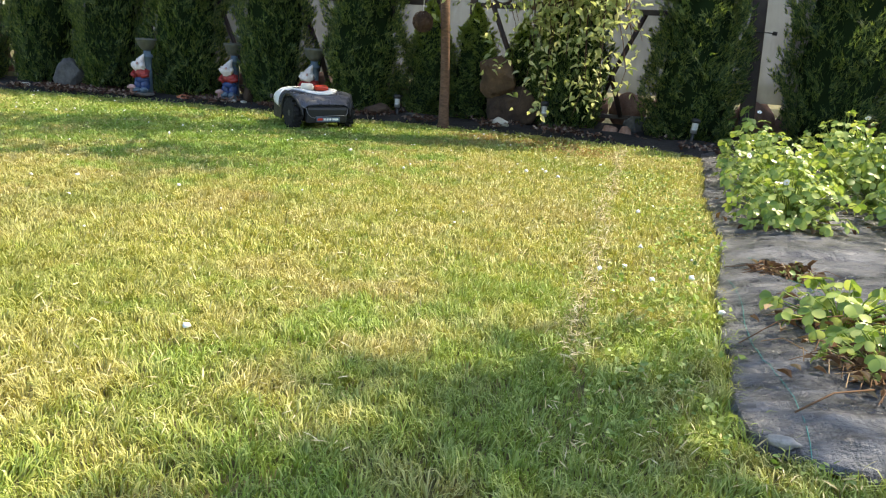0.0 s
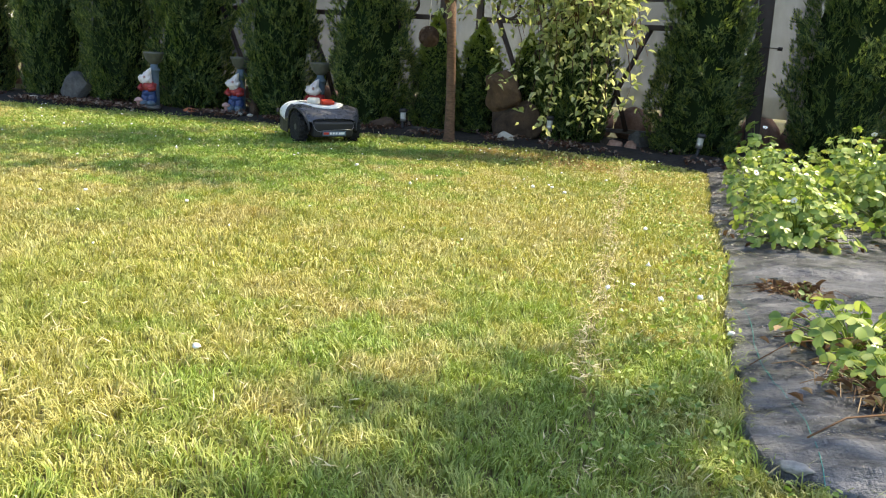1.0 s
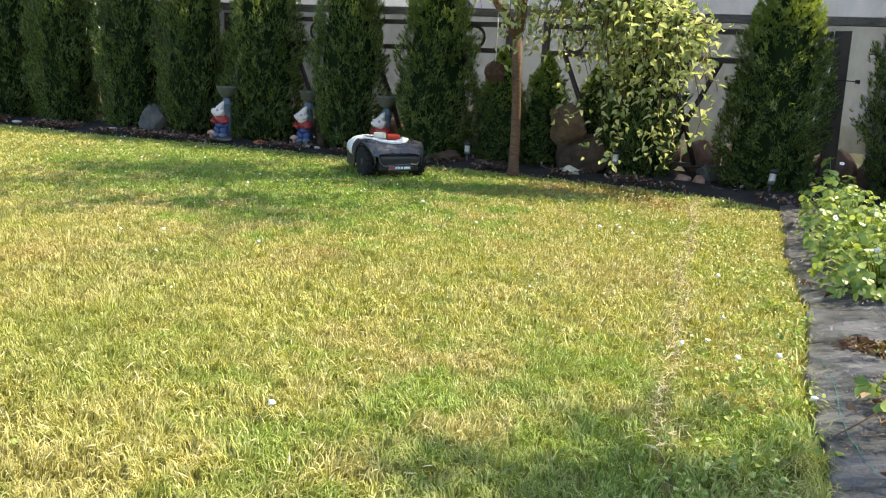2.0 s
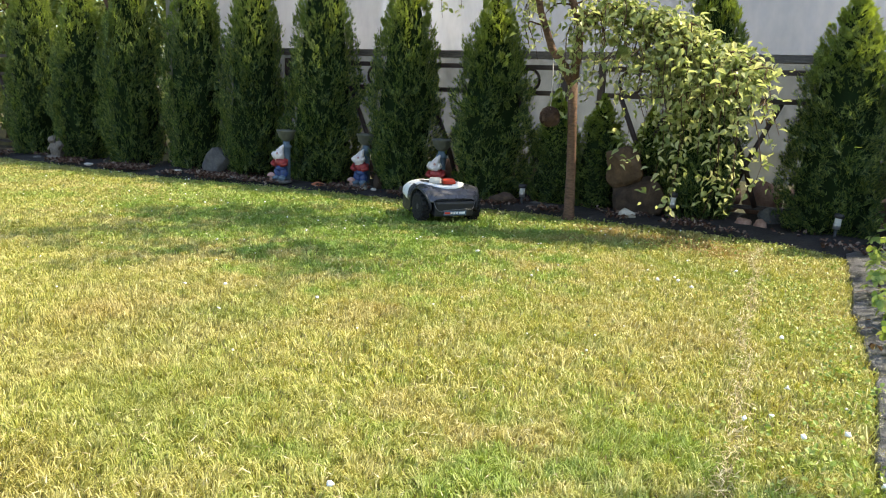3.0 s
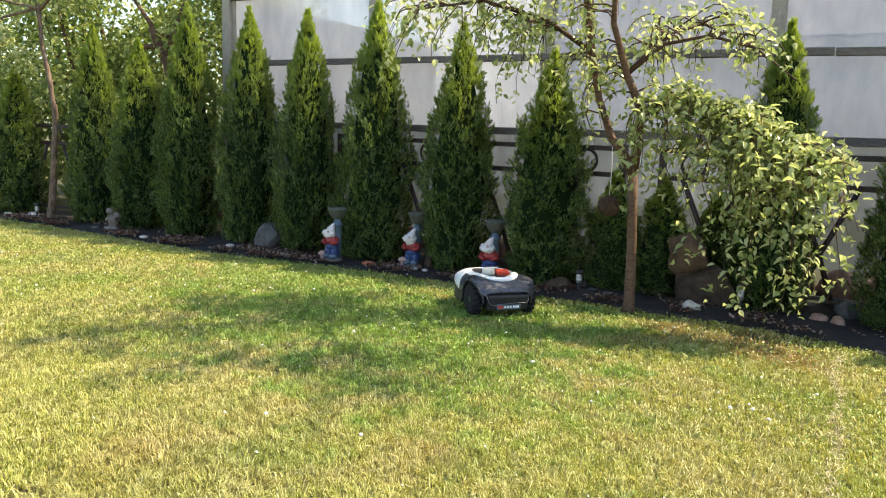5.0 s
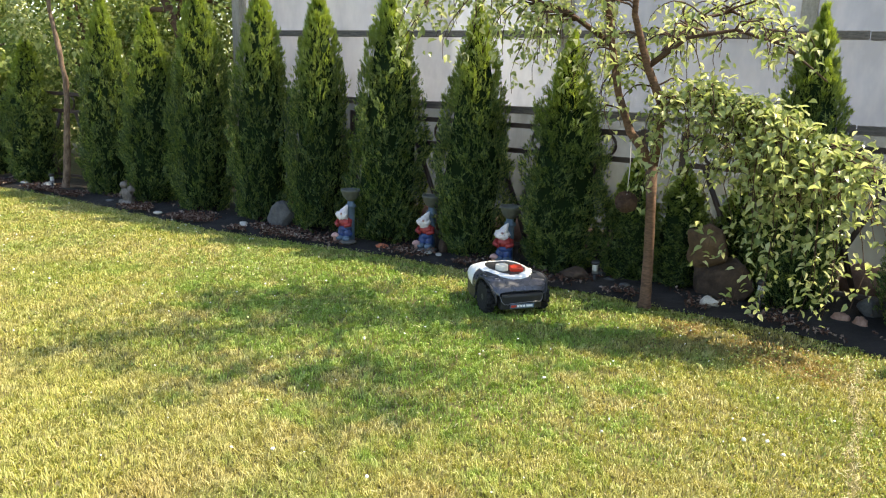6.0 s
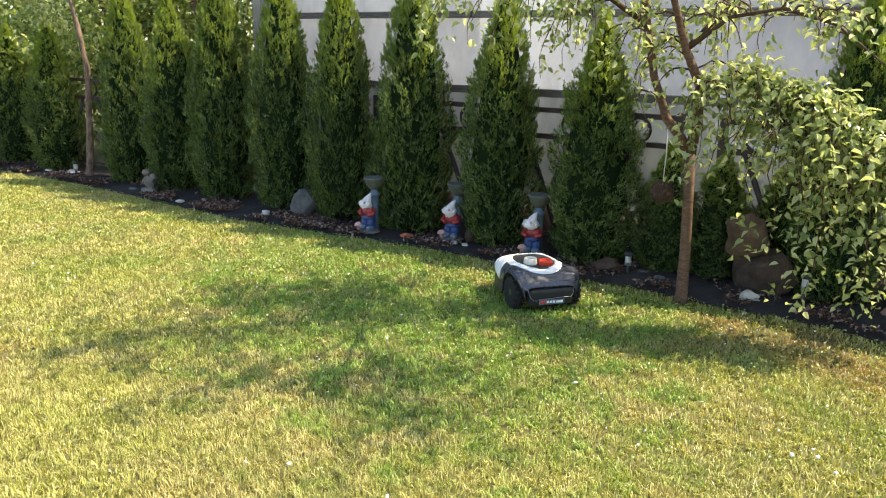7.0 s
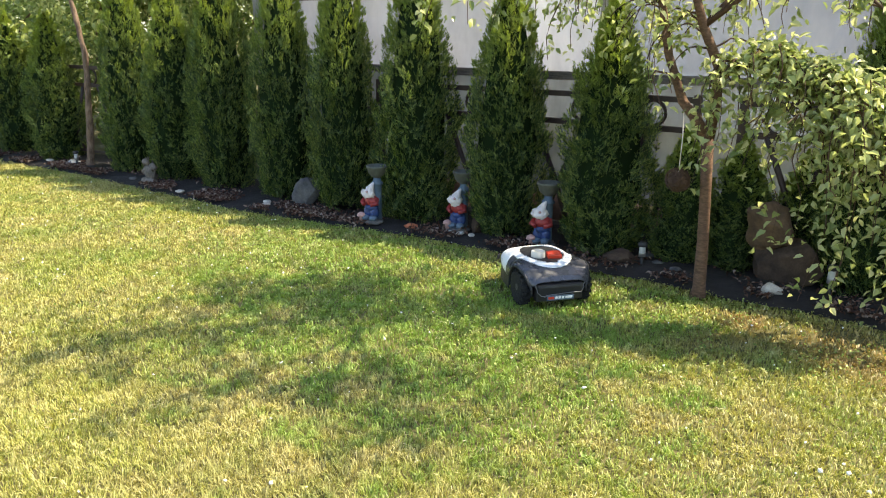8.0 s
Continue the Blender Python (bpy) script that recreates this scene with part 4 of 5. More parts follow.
def build_mower(m):
    t = thing("robot_mower", "white and grey robot lawn mower with big black wheels", "robot mower", m)
    ys = [-0.135, -0.13, -0.115, -0.09, -0.05, 0.0, 0.05, 0.10, 0.13, 0.17, 0.22, 0.28, 0.34, 0.39, 0.425, 0.445, 0.452]
    H = lambda y: float(np.interp(y, [-0.135, -0.12, -0.07, 0.0, 0.1, 0.22, 0.32, 0.40, 0.44, 0.452], [0.165, 0.192, 0.222, 0.24, 0.252, 0.254, 0.243, 0.215, 0.185, 0.165]))
    W = lambda y: float(np.interp(y, [-0.135, -0.11, -0.05, 0.05, 0.2, 0.3, 0.38, 0.43, 0.452], [0.150, 0.182, 0.205, 0.212, 0.208, 0.198, 0.178, 0.150, 0.120]))

    def B(y):
        low = float(np.interp(y, [-0.135, -0.1, 0.12, 0.2, 0.35, 0.452], [0.142, 0.13, 0.12, 0.12, 0.145, 0.155]))
        d = 0.122 ** 2 - y * y
        return max(low, 0.098 + math.sqrt(d)) if d > 0 else low

    N = 36

    def pt(y, s, side):
        w, h, b = W(y), H(y), min(B(y), H(y) - 0.012)
        a = s * math.pi / 2
        return Vector((side * w * math.cos(a) ** 0.55, y, b + (h - b) * math.sin(a) ** 0.7))

    fine = []
    for a, b in zip(ys, ys[1:]):
        fine += [a + (b - a) * q / 6 for q in range(6)]
    fine.append(ys[-1])
    kinds = {"cover": bmesh.new(), "rear_panel": bmesh.new(), "top_deck": bmesh.new()}
    for a, b in zip(fine, fine[1:]):
        for side in (-1, 1):
            for k in range(N):
                s0, s1 = k / N, (k + 1) / N
                q = [pt(a, s0, side), pt(b, s0, side), pt(b, s1, side), pt(a, s1, side)]
                c = sum(q, Vector()) / 4
                r = ((c.x / 0.125) ** 2 + ((c.y - 0.16) / 0.175) ** 2)
                back = r > 1.75 and c.y < 0.20
                key = "top_deck" if r < 1 else "rear_panel" if back else "cover"
                lift = Vector((0, 0, -0.006 if key == "top_deck" else 0.003 if key == "cover" else 0.0))
                bm = kinds[key]
                vs = [bm.verts.new(p + lift) for p in (q if side > 0 else q[::-1])]
                bm.faces.new(vs)
    mats = {"cover": SHELL, "rear_panel": SILVER, "top_deck": BLACK}
    lab = {"cover": "glossy white shell", "rear_panel": "glossy dark grey rear panel", "top_deck": "black recessed top"}
    for key, bm in kinds.items():
        bmesh.ops.remove_doubles(bm, verts=bm.verts, dist=0.0005)
        ob = part(key, bm, mats[key], t, lab[key], True)
        mod = ob.modifiers.new("thick", "SOLIDIFY")
        mod.thickness, mod.offset = 0.006, -1
    # wheel arch trims
    for side in (-1, 1):
        bm = bmesh.new()
        arc = [(side * (W(0.124 * math.cos(a)) + 0.001), 0.124 * math.cos(a), 0.098 + 0.124 * math.sin(a)) for a in np.linspace(-0.2, math.pi + 0.1, 22)]
        add_tube(bm, arc, 0.008, 6)
        part("arch_trim", bm, BLACK, t)
    bm = bmesh.new()
    add_box(bm, (0.27, 0.52, 0.12), pose(0, 0.15, 0.105), 0.02)
    part("chassis", bm, BLACK, t)
    bm = bmesh.new()
    for a, b in zip([0.15, 0.25, 0.35, 0.41, 0.44], [0.25, 0.35, 0.41, 0.44, 0.456]):
        for side in (-1, 1):
            q = [(side * W(a) * 1.0, a, 0.045), (side * W(b), b, 0.05), (side * W(b) * 0.985, b, B(b) + 0.004), (side * W(a) * 0.985, a, B(a) + 0.004)]
            bm.faces.new([bm.verts.new(p) for p in (q if side > 0 else q[::-1])])
    bm.faces.new([bm.verts.new(p) for p in ((-0.118, 0.456, 0.05), (-0.118, 0.456, 0.16), (0.118, 0.456, 0.16), (0.118, 0.456, 0.05))])
    ob = part("front_skirt", bm, BLACK, t)
    mod = ob.modifiers.new("thick", "SOLIDIFY")
    mod.thickness = 0.008
    # rear bumper with silver trim and a marked plate
    bm = bmesh.new()
    add_box(bm, (0.285, 0.05, 0.105), pose(0, -0.118, 0.098, 8), 0.016)
    bump_ob = part("rear_bumper", bm, BLACK, t)
    bm = bmesh.new()
    add_tube(bm, [(-0.150, -0.135, 0.145), (-0.138, -0.146, 0.105), (-0.118, -0.150, 0.085), (-0.095, -0.152, 0.083)], 0.0022, 6)
    add_tube(bm, [(-0.098, -0.150, 0.076), (-0.085, -0.150, 0.088), (0.085, -0.150, 0.096), (0.125, -0.148, 0.092), (0.140, -0.144, 0.11), (0.148, -0.135, 0.145)], 0.0022, 6)
    part("trim_strip", bm, DULL, t, "thin silver trim")
    bm = bmesh.new()
    add_box(bm, (0.165, 0.004, 0.03), pose(0.0, -0.149, 0.070, 8), 0.001)
    plate = part("plate", bm, GN_GREY, t, "grey plate with unreadable marks")
    for x, w, mat in ((-0.058, 0.036, RED), (-0.026, 0.014, SHELL), (-0.006, 0.014, SHELL), (0.014, 0.014, SHELL), (0.05, 0.042, SHELL)):
        bm = bmesh.new()
        add_box(bm, (w, 0.003, 0.014), pose(x, -0.152, 0.071, 8))
        part("mark", bm, mat, plate)
    for x in (-0.182, -0.19, -0.196):
        bm = bmesh.new()
        add_box(bm, (0.012, 0.010, 0.026), pose(x, 0.395 - (x + 0.196) * -1.6 - 0.02, 0.172, 0, 0, 20), 0.002)
        part("vent", bm, BLACK, t)
    bm = bmesh.new()
    add_lathe(bm, [(0.041, 0.0), (0.043, 0.006), (0.041, 0.036), (0.036, 0.040), (0.024, 0.040), (0.022, 0.034), (0.001, 0.034)], pose(-0.045, 0.10, 0.24), 24)
    part("sensor_dome", bm, CREAM, t, "cream round sensor cap")
    bm = bmesh.new()
    add_box(bm, (0.085, 0.062, 0.034), pose(0.045, 0.075, 0.252, 10, 0, -8), 0.008)
    part("stop_button", bm, RED, t, "red stop button")
    # wheels
    for side in (-1, 1):
        wheel = new("wheel")
        wheel.parent = t
        wheel.matrix_basis = pose(side * 0.186, 0, 0.1, 0, 90, 0)
        bm = bmesh.new()
        add_lathe(bm, [(0.072, -0.026), (0.088, -0.030), (0.092, -0.024), (0.092, 0.024), (0.088, 0.030), (0.072, 0.026)], None, 36)
        for k in range(17):
            for zz in (-0.014, 0.014):
                a = (k + (0.5 if zz > 0 else 0)) * math.tau / 17
                add_box(bm, (0.020, 0.017, 0.027), pose(0, 0, 0, 0, 0, math.degrees(a)) @ pose(0.096, 0, zz))
        part("tyre", bm, RUBBER, wheel, "chunky black tread")
        bm = bmesh.new()
        add_lathe(bm, [(0.074, -0.02), (0.074, 0.02), (0.064, 0.022), (0.06, 0.01), (0.02, 0.006), (0.001, 0.006)], None, 30)
        add_lathe(bm, [(0.02, -0.026), (0.02, 0.026), (0.014, 0.03), (0.001, 0.03)], None, 16)
        for k in range(5):
            add_box(bm, (0.062, 0.026, 0.05), pose(0, 0, 0, 0, 0, k * 72) @ pose(0.036, 0, 0), 0.004)
        part("rim", bm, RIM, wheel, "dark grey five-spoke rim")
    bm = bmesh.new()
    add_blob(bm, (0.035, 0.035, 0.035), pose(0, 0.36, 0.034), 2, 0.0)
    part("caster", bm, RUBBER, t)


build_mower(pose(-1.02, 5.325, 0.0, 0, 0, 38))

# ---- garden ornaments, lamps, stones ----
def build_gnome(x, y, turn):
    """A painted garden figure carrying a bowl on a pillar: one plain mesh."""
    bm = bmesh.new()
    add_blob(bm, (0.105, 0.085, 0.022), pose(0, 0, 0.012), 2, 0.1, 2.0, x, 4)
    for s in (-1, 1):
        add_blob(bm, (0.032, 0.045, 0.026), pose(s * 0.032, -0.03, 0.045), 2, 0.05, 2, x, 3)
        add_blob(bm, (0.040, 0.042, 0.058), pose(s * 0.028, 0.0, 0.085), 2, 0.06, 2, x + s, 2)
    add_blob(bm, (0.062, 0.052, 0.035), pose(0, 0.0, 0.128), 2, 0.05, 2, x, 2)
    add_blob(bm, (0.062, 0.052, 0.052), pose(0, 0.0, 0.178), 2, 0.06, 2, x, 1)
    for s in (-1, 1):
        add_tube(bm, [(s * 0.055, 0, 0.20), (s * 0.072, -0.03, 0.165), (s * 0.03, -0.058, 0.155)], [0.017, 0.018, 0.015], 8, 1)
    add_blob(bm, (0.050, 0.042, 0.046), pose(-0.012, -0.016, 0.236), 3, 0.30, 4.5, x, 0)
    for k in range(5):
        a = -1.1 + k * 0.5
        add_blob(bm, (0.016, 0.016, 0.032), pose(-0.014 + 0.046 * math.sin(a), -0.030, 0.246 + 0.012 * math.cos(3 * a), 0, math.degrees(a) * 0.6), 2, 0.35, 5, k + x, 0)
    add_tube(bm, [(-0.012, -0.008, 0.245), (-0.006, -0.006, 0.275), (0.006, -0.004, 0.300), (0.024, 0.0, 0.330)], [0.040, 0.034, 0.022, 0.005], 12, 0)
    add_blob(bm, (0.012, 0.012, 0.012), pose(-0.004, -0.055, 0.258), 1, 0, 2, x, 5)
    add_lathe(bm, [(0.016, 0.02), (0.014, 0.05), (0.02, 0.055), (0.036, 0.058), (0.03, 0.076), (0.012, 0.088), (0.002, 0.09)], pose(-0.065, -0.055, 0), 14, 5)
    add_lathe(bm, [(0.036, 0.02), (0.034, 0.2), (0.036, 0.30), (0.046, 0.305), (0.046, 0.322), (0.030, 0.336), (0.028, 0.362)], pose(0.022, 0.05, 0), 22, 3)
    add_lathe(bm, [(0.028, 0.360), (0.048, 0.376), (0.068, 0.40), (0.078, 0.436), (0.084, 0.442), (0.084, 0.458), (0.076, 0.458), (0.064, 0.43), (0.002, 0.425)], pose(0.022, 0.05, 0), 22, 6)
    ob = part("garden_gnome", bm, [GN_WHITE, GN_RED, GN_BLUE, GN_GREY, ROCK_GREY, GN_PINK, GN_BOWL])
    ob.matrix_basis = pose(x, y, 0.03, 0, 0, turn)
    tagged(ob, "painted garden gnome in red and blue carrying a grey bowl", "garden gnome", "gnomes along the bed")


build_gnome(-2.80, 6.44, -8)
build_gnome(-2.075, 6.49, -4)
build_gnome(-1.36, 6.33, -2)


def build_figure():
    """Small weathered animal figure: one plain mesh."""
    bm = bmesh.new()
    add_blob(bm, (0.095, 0.07, 0.035), pose(0.01, 0, 0.02), 3, 0.2, 3)
    add_blob(bm, (0.050, 0.048, 0.080), pose(0.015, 0, 0.10, 0, -14), 3, 0.18, 3)
    add_blob(bm, (0.040, 0.034, 0.034), pose(-0.012, -0.012, 0.205, 0, 20), 3, 0.15, 3)
    for q in (-1, 1):
        add_blob(bm, (0.010, 0.008, 0.020), pose(0.004, q * 0.016, 0.238), 1, 0.1)
        add_blob(bm, (0.018, 0.014, 0.034), pose(-0.034, q * 0.022, 0.125, 0, 40), 2, 0.15)
    add_tube(bm, [(0.06, 0, 0.03), (0.085, 0, 0.08), (0.082, 0, 0.15), (0.055, 0, 0.19), (0.07, 0, 0.225)], [0.024, 0.034, 0.036, 0.028, 0.012], 10)
    ob = part("animal_figure", bm, FIGURE)
    ob.matrix_basis = pose(-5.66, 7.02, 0.02)
    tagged(ob, "weathered cement animal figure standing in the bed", "garden figure")


build_figure()


def build_stone(name, label, pos, radii, mat, seed, rot=(0, 0, 0), rough=0.16, freq=1.5, sub=3):
    bm = bmesh.new()
    add_blob(bm, radii, None, sub + (radii[0] > 0.1), rough, freq, seed)
    if radii[0] > 0.07:
        r = random.Random(seed)
        for k in range(11):
            nrm = Vector((r.gauss(0, 1), r.gauss(0, 1), r.gauss(0, 0.8))).normalized()
            lim = r.uniform(0.52, 0.82)
            for v in bm.verts:
                q = Vector((v.co.x / radii[0], v.co.y / radii[1], v.co.z / radii[2]))
                over = q.dot(nrm) - lim
                if over > 0:
                    q -= nrm * over * 0.92
                    v.co = Vector((q.x * radii[0], q.y * radii[1], q.z * radii[2]))
    for v in bm.verts:
        v.co += Vector((noise.noise(v.co * 22), noise.noise(v.co * 22 + Vector((5, 0, 0))), noise.noise(v.co * 22 + Vector((0, 5, 0))))) * min(radii) * 0.07
    ob = part(name, bm, mat)
    ob.matrix_basis = pose(*pos, *rot)
    tagged(ob, label, "stone", "bed stones")


build_stone("boulder", "upright grey boulder leaning on a thuja", (-3.62, 6.76, 0.13), (0.15, 0.09, 0.18), ROCK_GREY, 3.1, (0, 6, 10), 0.2)
build_stone("boulder", "large brown-grey boulder behind the white stone", (0.22, 6.20, 0.13), (0.27, 0.16, 0.19), ROCK_BROWN, 5.3, (0, 0, -10), 0.2)
build_stone("boulder", "rough ochre-brown stone standing on a boulder", (0.13, 6.17, 0.37), (0.15, 0.12, 0.18), ROCK_OCHRE, 8.7, (0, -25, -10), 0.25)
build_stone("field_stone", "smooth whitish stone at the lawn's edge", (0.18, 5.90, 0.045), (0.078, 0.06, 0.05), ROCK_WHITE, 1.2, (0, 0, 15), 0.08)
build_stone("field_stone", "brown flat stone at the lawn's edge", (-0.76, 6.17, 0.06), (0.13, 0.09, 0.075), ROCK_BROWN, 2.2, (0, -4, 5), 0.15)
build_stone("field_stone", "small pinkish round stone", (0.97, 5.90, 0.045), (0.055, 0.045, 0.042), ROCK_RED, 4.4)
build_stone("field_stone", "small reddish round stone", (1.07, 5.84, 0.045), (0.042, 0.04, 0.046), ROCK_RED, 6.4)
build_stone("field_stone", "orange brick shard lying in the bed", (-2.45, 6.44, 0.035), (0.06, 0.035, 0.022), painted("orange_brick", (0.42, 0.13, 0.06), 0.8, 0, 0.3), 7.4, (0, 0, 10), 0.15)
build_stone("field_stone", "pale stone beside the fruit tree", (-7.15, 7.44, 0.04), (0.07, 0.05, 0.05), ROCK_WHITE, 9.1, (0, 10, 0), 0.2)
build_stone("field_stone", "small tan stone post beside a gnome", (-1.93, 6.52, 0.07), (0.045, 0.04, 0.085), ROCK_BROWN, 9.9, (0, 0, 0), 0.1)
build_stone("field_stone", "grey stone in the bed", (1.18, 6.15, 0.08), (0.12, 0.10, 0.10), ROCK_GREY, 10.9)
for k, (x, y, s, mat) in enumerate([(-5.02, 6.74, 0.05, ROCK_WHITE), (-3.35, 6.50, 0.045, ROCK_WHITE), (-2.02, 6.40, 0.04, ROCK_WHITE), (-1.92, 6.38, 0.035, ROCK_WHITE), (-2.10, 6.42, 0.03, ROCK_WHITE),
                                    (-0.52, 6.2, 0.06, ROCK_GREY), (-0.40, 6.12, 0.05, ROCK_GREY), (-0.60, 6.35, 0.06, ROCK_GREY), (-4.0, 6.7, 0.05, ROCK_WHITE), (-5.9, 7.05, 0.05, ROCK_GREY),
                                    (-3.95, 6.62, 0.04, ROCK_WHITE), (-1.02, 6.12, 0.035, ROCK_BROWN), (-1.7, 6.33, 0.03, ROCK_BROWN), (-7.6, 7.5, 0.06, ROCK_WHITE)]):
    build_stone("pebble", "flat pale pebble on the dark bed", (x, y, 0.035), (s, s * 0.75, s * 0.35), mat, 20 + k, (0, 0, k * 40), 0.12, 1.5, 2)


def build_solar_lamp(x, y, h=0.2, tilt=0.0):
    t = thing("solar_lamp", "small black solar stake lamp with a steel tube", "garden lamp", pose(x, y, 0.0, 0, tilt, 0), "solar lamps")
    bm = bmesh.new()
    add_tube(bm, [(0, 0, -0.02), (0, 0, h * 0.55)], 0.011, 10)
    part("stake", bm, BLACK, t)
    bm = bmesh.new()
    add_lathe(bm, [(0.02, h * 0.5), (0.021, h * 0.52), (0.021, h * 0.84), (0.02, h * 0.86)], None, 16)
    part("diffuser", bm, DRAB, t, "frosted clear tube")
    bm = bmesh.new()
    add_lathe(bm, [(0.022, h * 0.5), (0.023, h * 0.66), (0.022, h * 0.67)], None, 16)
    part("sleeve", bm, STEEL, t)
    bm = bmesh.new()
    add_lathe(bm, [(0.02, h * 0.85), (0.03, h * 0.87), (0.03, h * 0.96), (0.024, h), (0.001, h)], None, 18)
    part("cap", bm, BLACK, t)


build_solar_lamp(0.49, 5.97, 0.22)
build_solar_lamp(1.47, 5.57, 0.20, 6)
build_solar_lamp(-0.62, 6.13, 0.19)
build_solar_lamp(-7.02, 7.36, 0.2)
build_solar_lamp(-8.9, 7.75, 0.2)


def build_basket():
    t = thing("hanging_basket", "dark wicker ball hanging on a pale cord from the tree", "hanging basket", pose(-0.385, 5.60, 0.66))
    r = random.Random(9)
    bm = bmesh.new()
    for k in range(46):
        ax = Vector((r.gauss(0, 1), r.gauss(0, 1), r.gauss(0, 1))).normalized()
        a = ax.orthogonal().normalized()
        b = ax.cross(a)
        rad = r.uniform(0.055, 0.074)
        a0 = r.uniform(0, 6)
        add_tube(bm, [(a * math.cos(a0 + q * 0.5) + b * math.sin(a0 + q * 0.5)) * rad + Vector((0, 0, 0.06)) for q in range(8)], 0.003, 4, 0, False)
    add_blob(bm, (0.06, 0.06, 0.052), pose(0, 0, 0.055), 2, 0.2, 3)
    part("wicker_ball", bm, TWIG, t)
    bm = bmesh.new()
    add_tube(bm, [(0, 0, 0.10), (0.005, 0, 0.3), (0.0, -0.03, 0.495)], 0.003, 5)
    part("cord", bm, GN_WHITE, t, "pale cord")


build_basket()


# ---- strawberry bed ----
def leaflet(bm, m, w=0.5):
    """One serrated leaflet, a unit long."""
    edge = [(0.0, 0.02), (0.12, 0.20), (0.2, 0.34), (0.34, 0.42), (0.42, 0.5), (0.56, 0.5), (0.64, 0.55), (0.76, 0.44), (0.82, 0.42), (0.9, 0.24), (1.0, 0.0)]
    mid = [bm.verts.new(m @ Vector((0, t, -0.10 * t * t))) for t in (0.0, 0.3, 0.6, 0.85)]
    def rim(s):
        return [bm.verts.new(m @ Vector((s * x * w * 1.6, y, 0.16 * x - 0.12 * y * y))) for y, x in edge]
    for s in (1, -1):
        r = rim(s)
        idx = [0, 0, 0, 1, 1, 2, 2, 2, 3, 3, 3]
        for k in range(len(r) - 1):
            tri = [mid[idx[k]], r[k], r[k + 1]]
            f = bm.faces.new(tri if s < 0 else tri[::-1])
            f.smooth = True
            if idx[k + 1] != idx[k]:
                q = [mid[idx[k]], r[k + 1], mid[idx[k + 1]]]
                bm.faces.new(q if s < 0 else q[::-1]).smooth = True


LEAF_MESHES = []
for k in range(6):
    bm = bmesh.new()
    rr = random.Random(60 + k)
    for a in (0, 72, -72):
        leaflet(bm, pose(0, 0, 0, rr.uniform(-25, 15), rr.uniform(-12, 12), a + rr.uniform(-10, 10)) @ Matrix.Scale(rr.uniform(0.85, 1.0) * (1 if a == 0 else 0.9), 4), 0.44)
    me = bpy.data.meshes.new("leaf")
    bm.to_mesh(me)
    bm.free()
    me.materials.append(BERRY)
    LEAF_MESHES.append(me)


def flower_mesh():
    bm = bmesh.new()
    for k in range(5):
        m = pose(0, 0, 0, 0, 0, k * 72)
        vs = [bm.verts.new(m @ Vector(p)) for p in ((0, 0.002, 0), (0.008, 0.008, 0.002), (0.007, 0.016, 0.004), (0, 0.018, 0.003), (-0.007, 0.016, 0.004), (-0.008, 0.008, 0.002))]
        bm.faces.new(vs)
    add_blob(bm, (0.005, 0.005, 0.004), pose(0, 0, 0.002), 1, 0, 1, 0, 1)
    me = bpy.data.meshes.new("flower")
    bm.to_mesh(me)
    bm.free()
    me.materials.append(PETAL)
    me.materials.append(YELLOW)
    return me


FLOWER = flower_mesh()


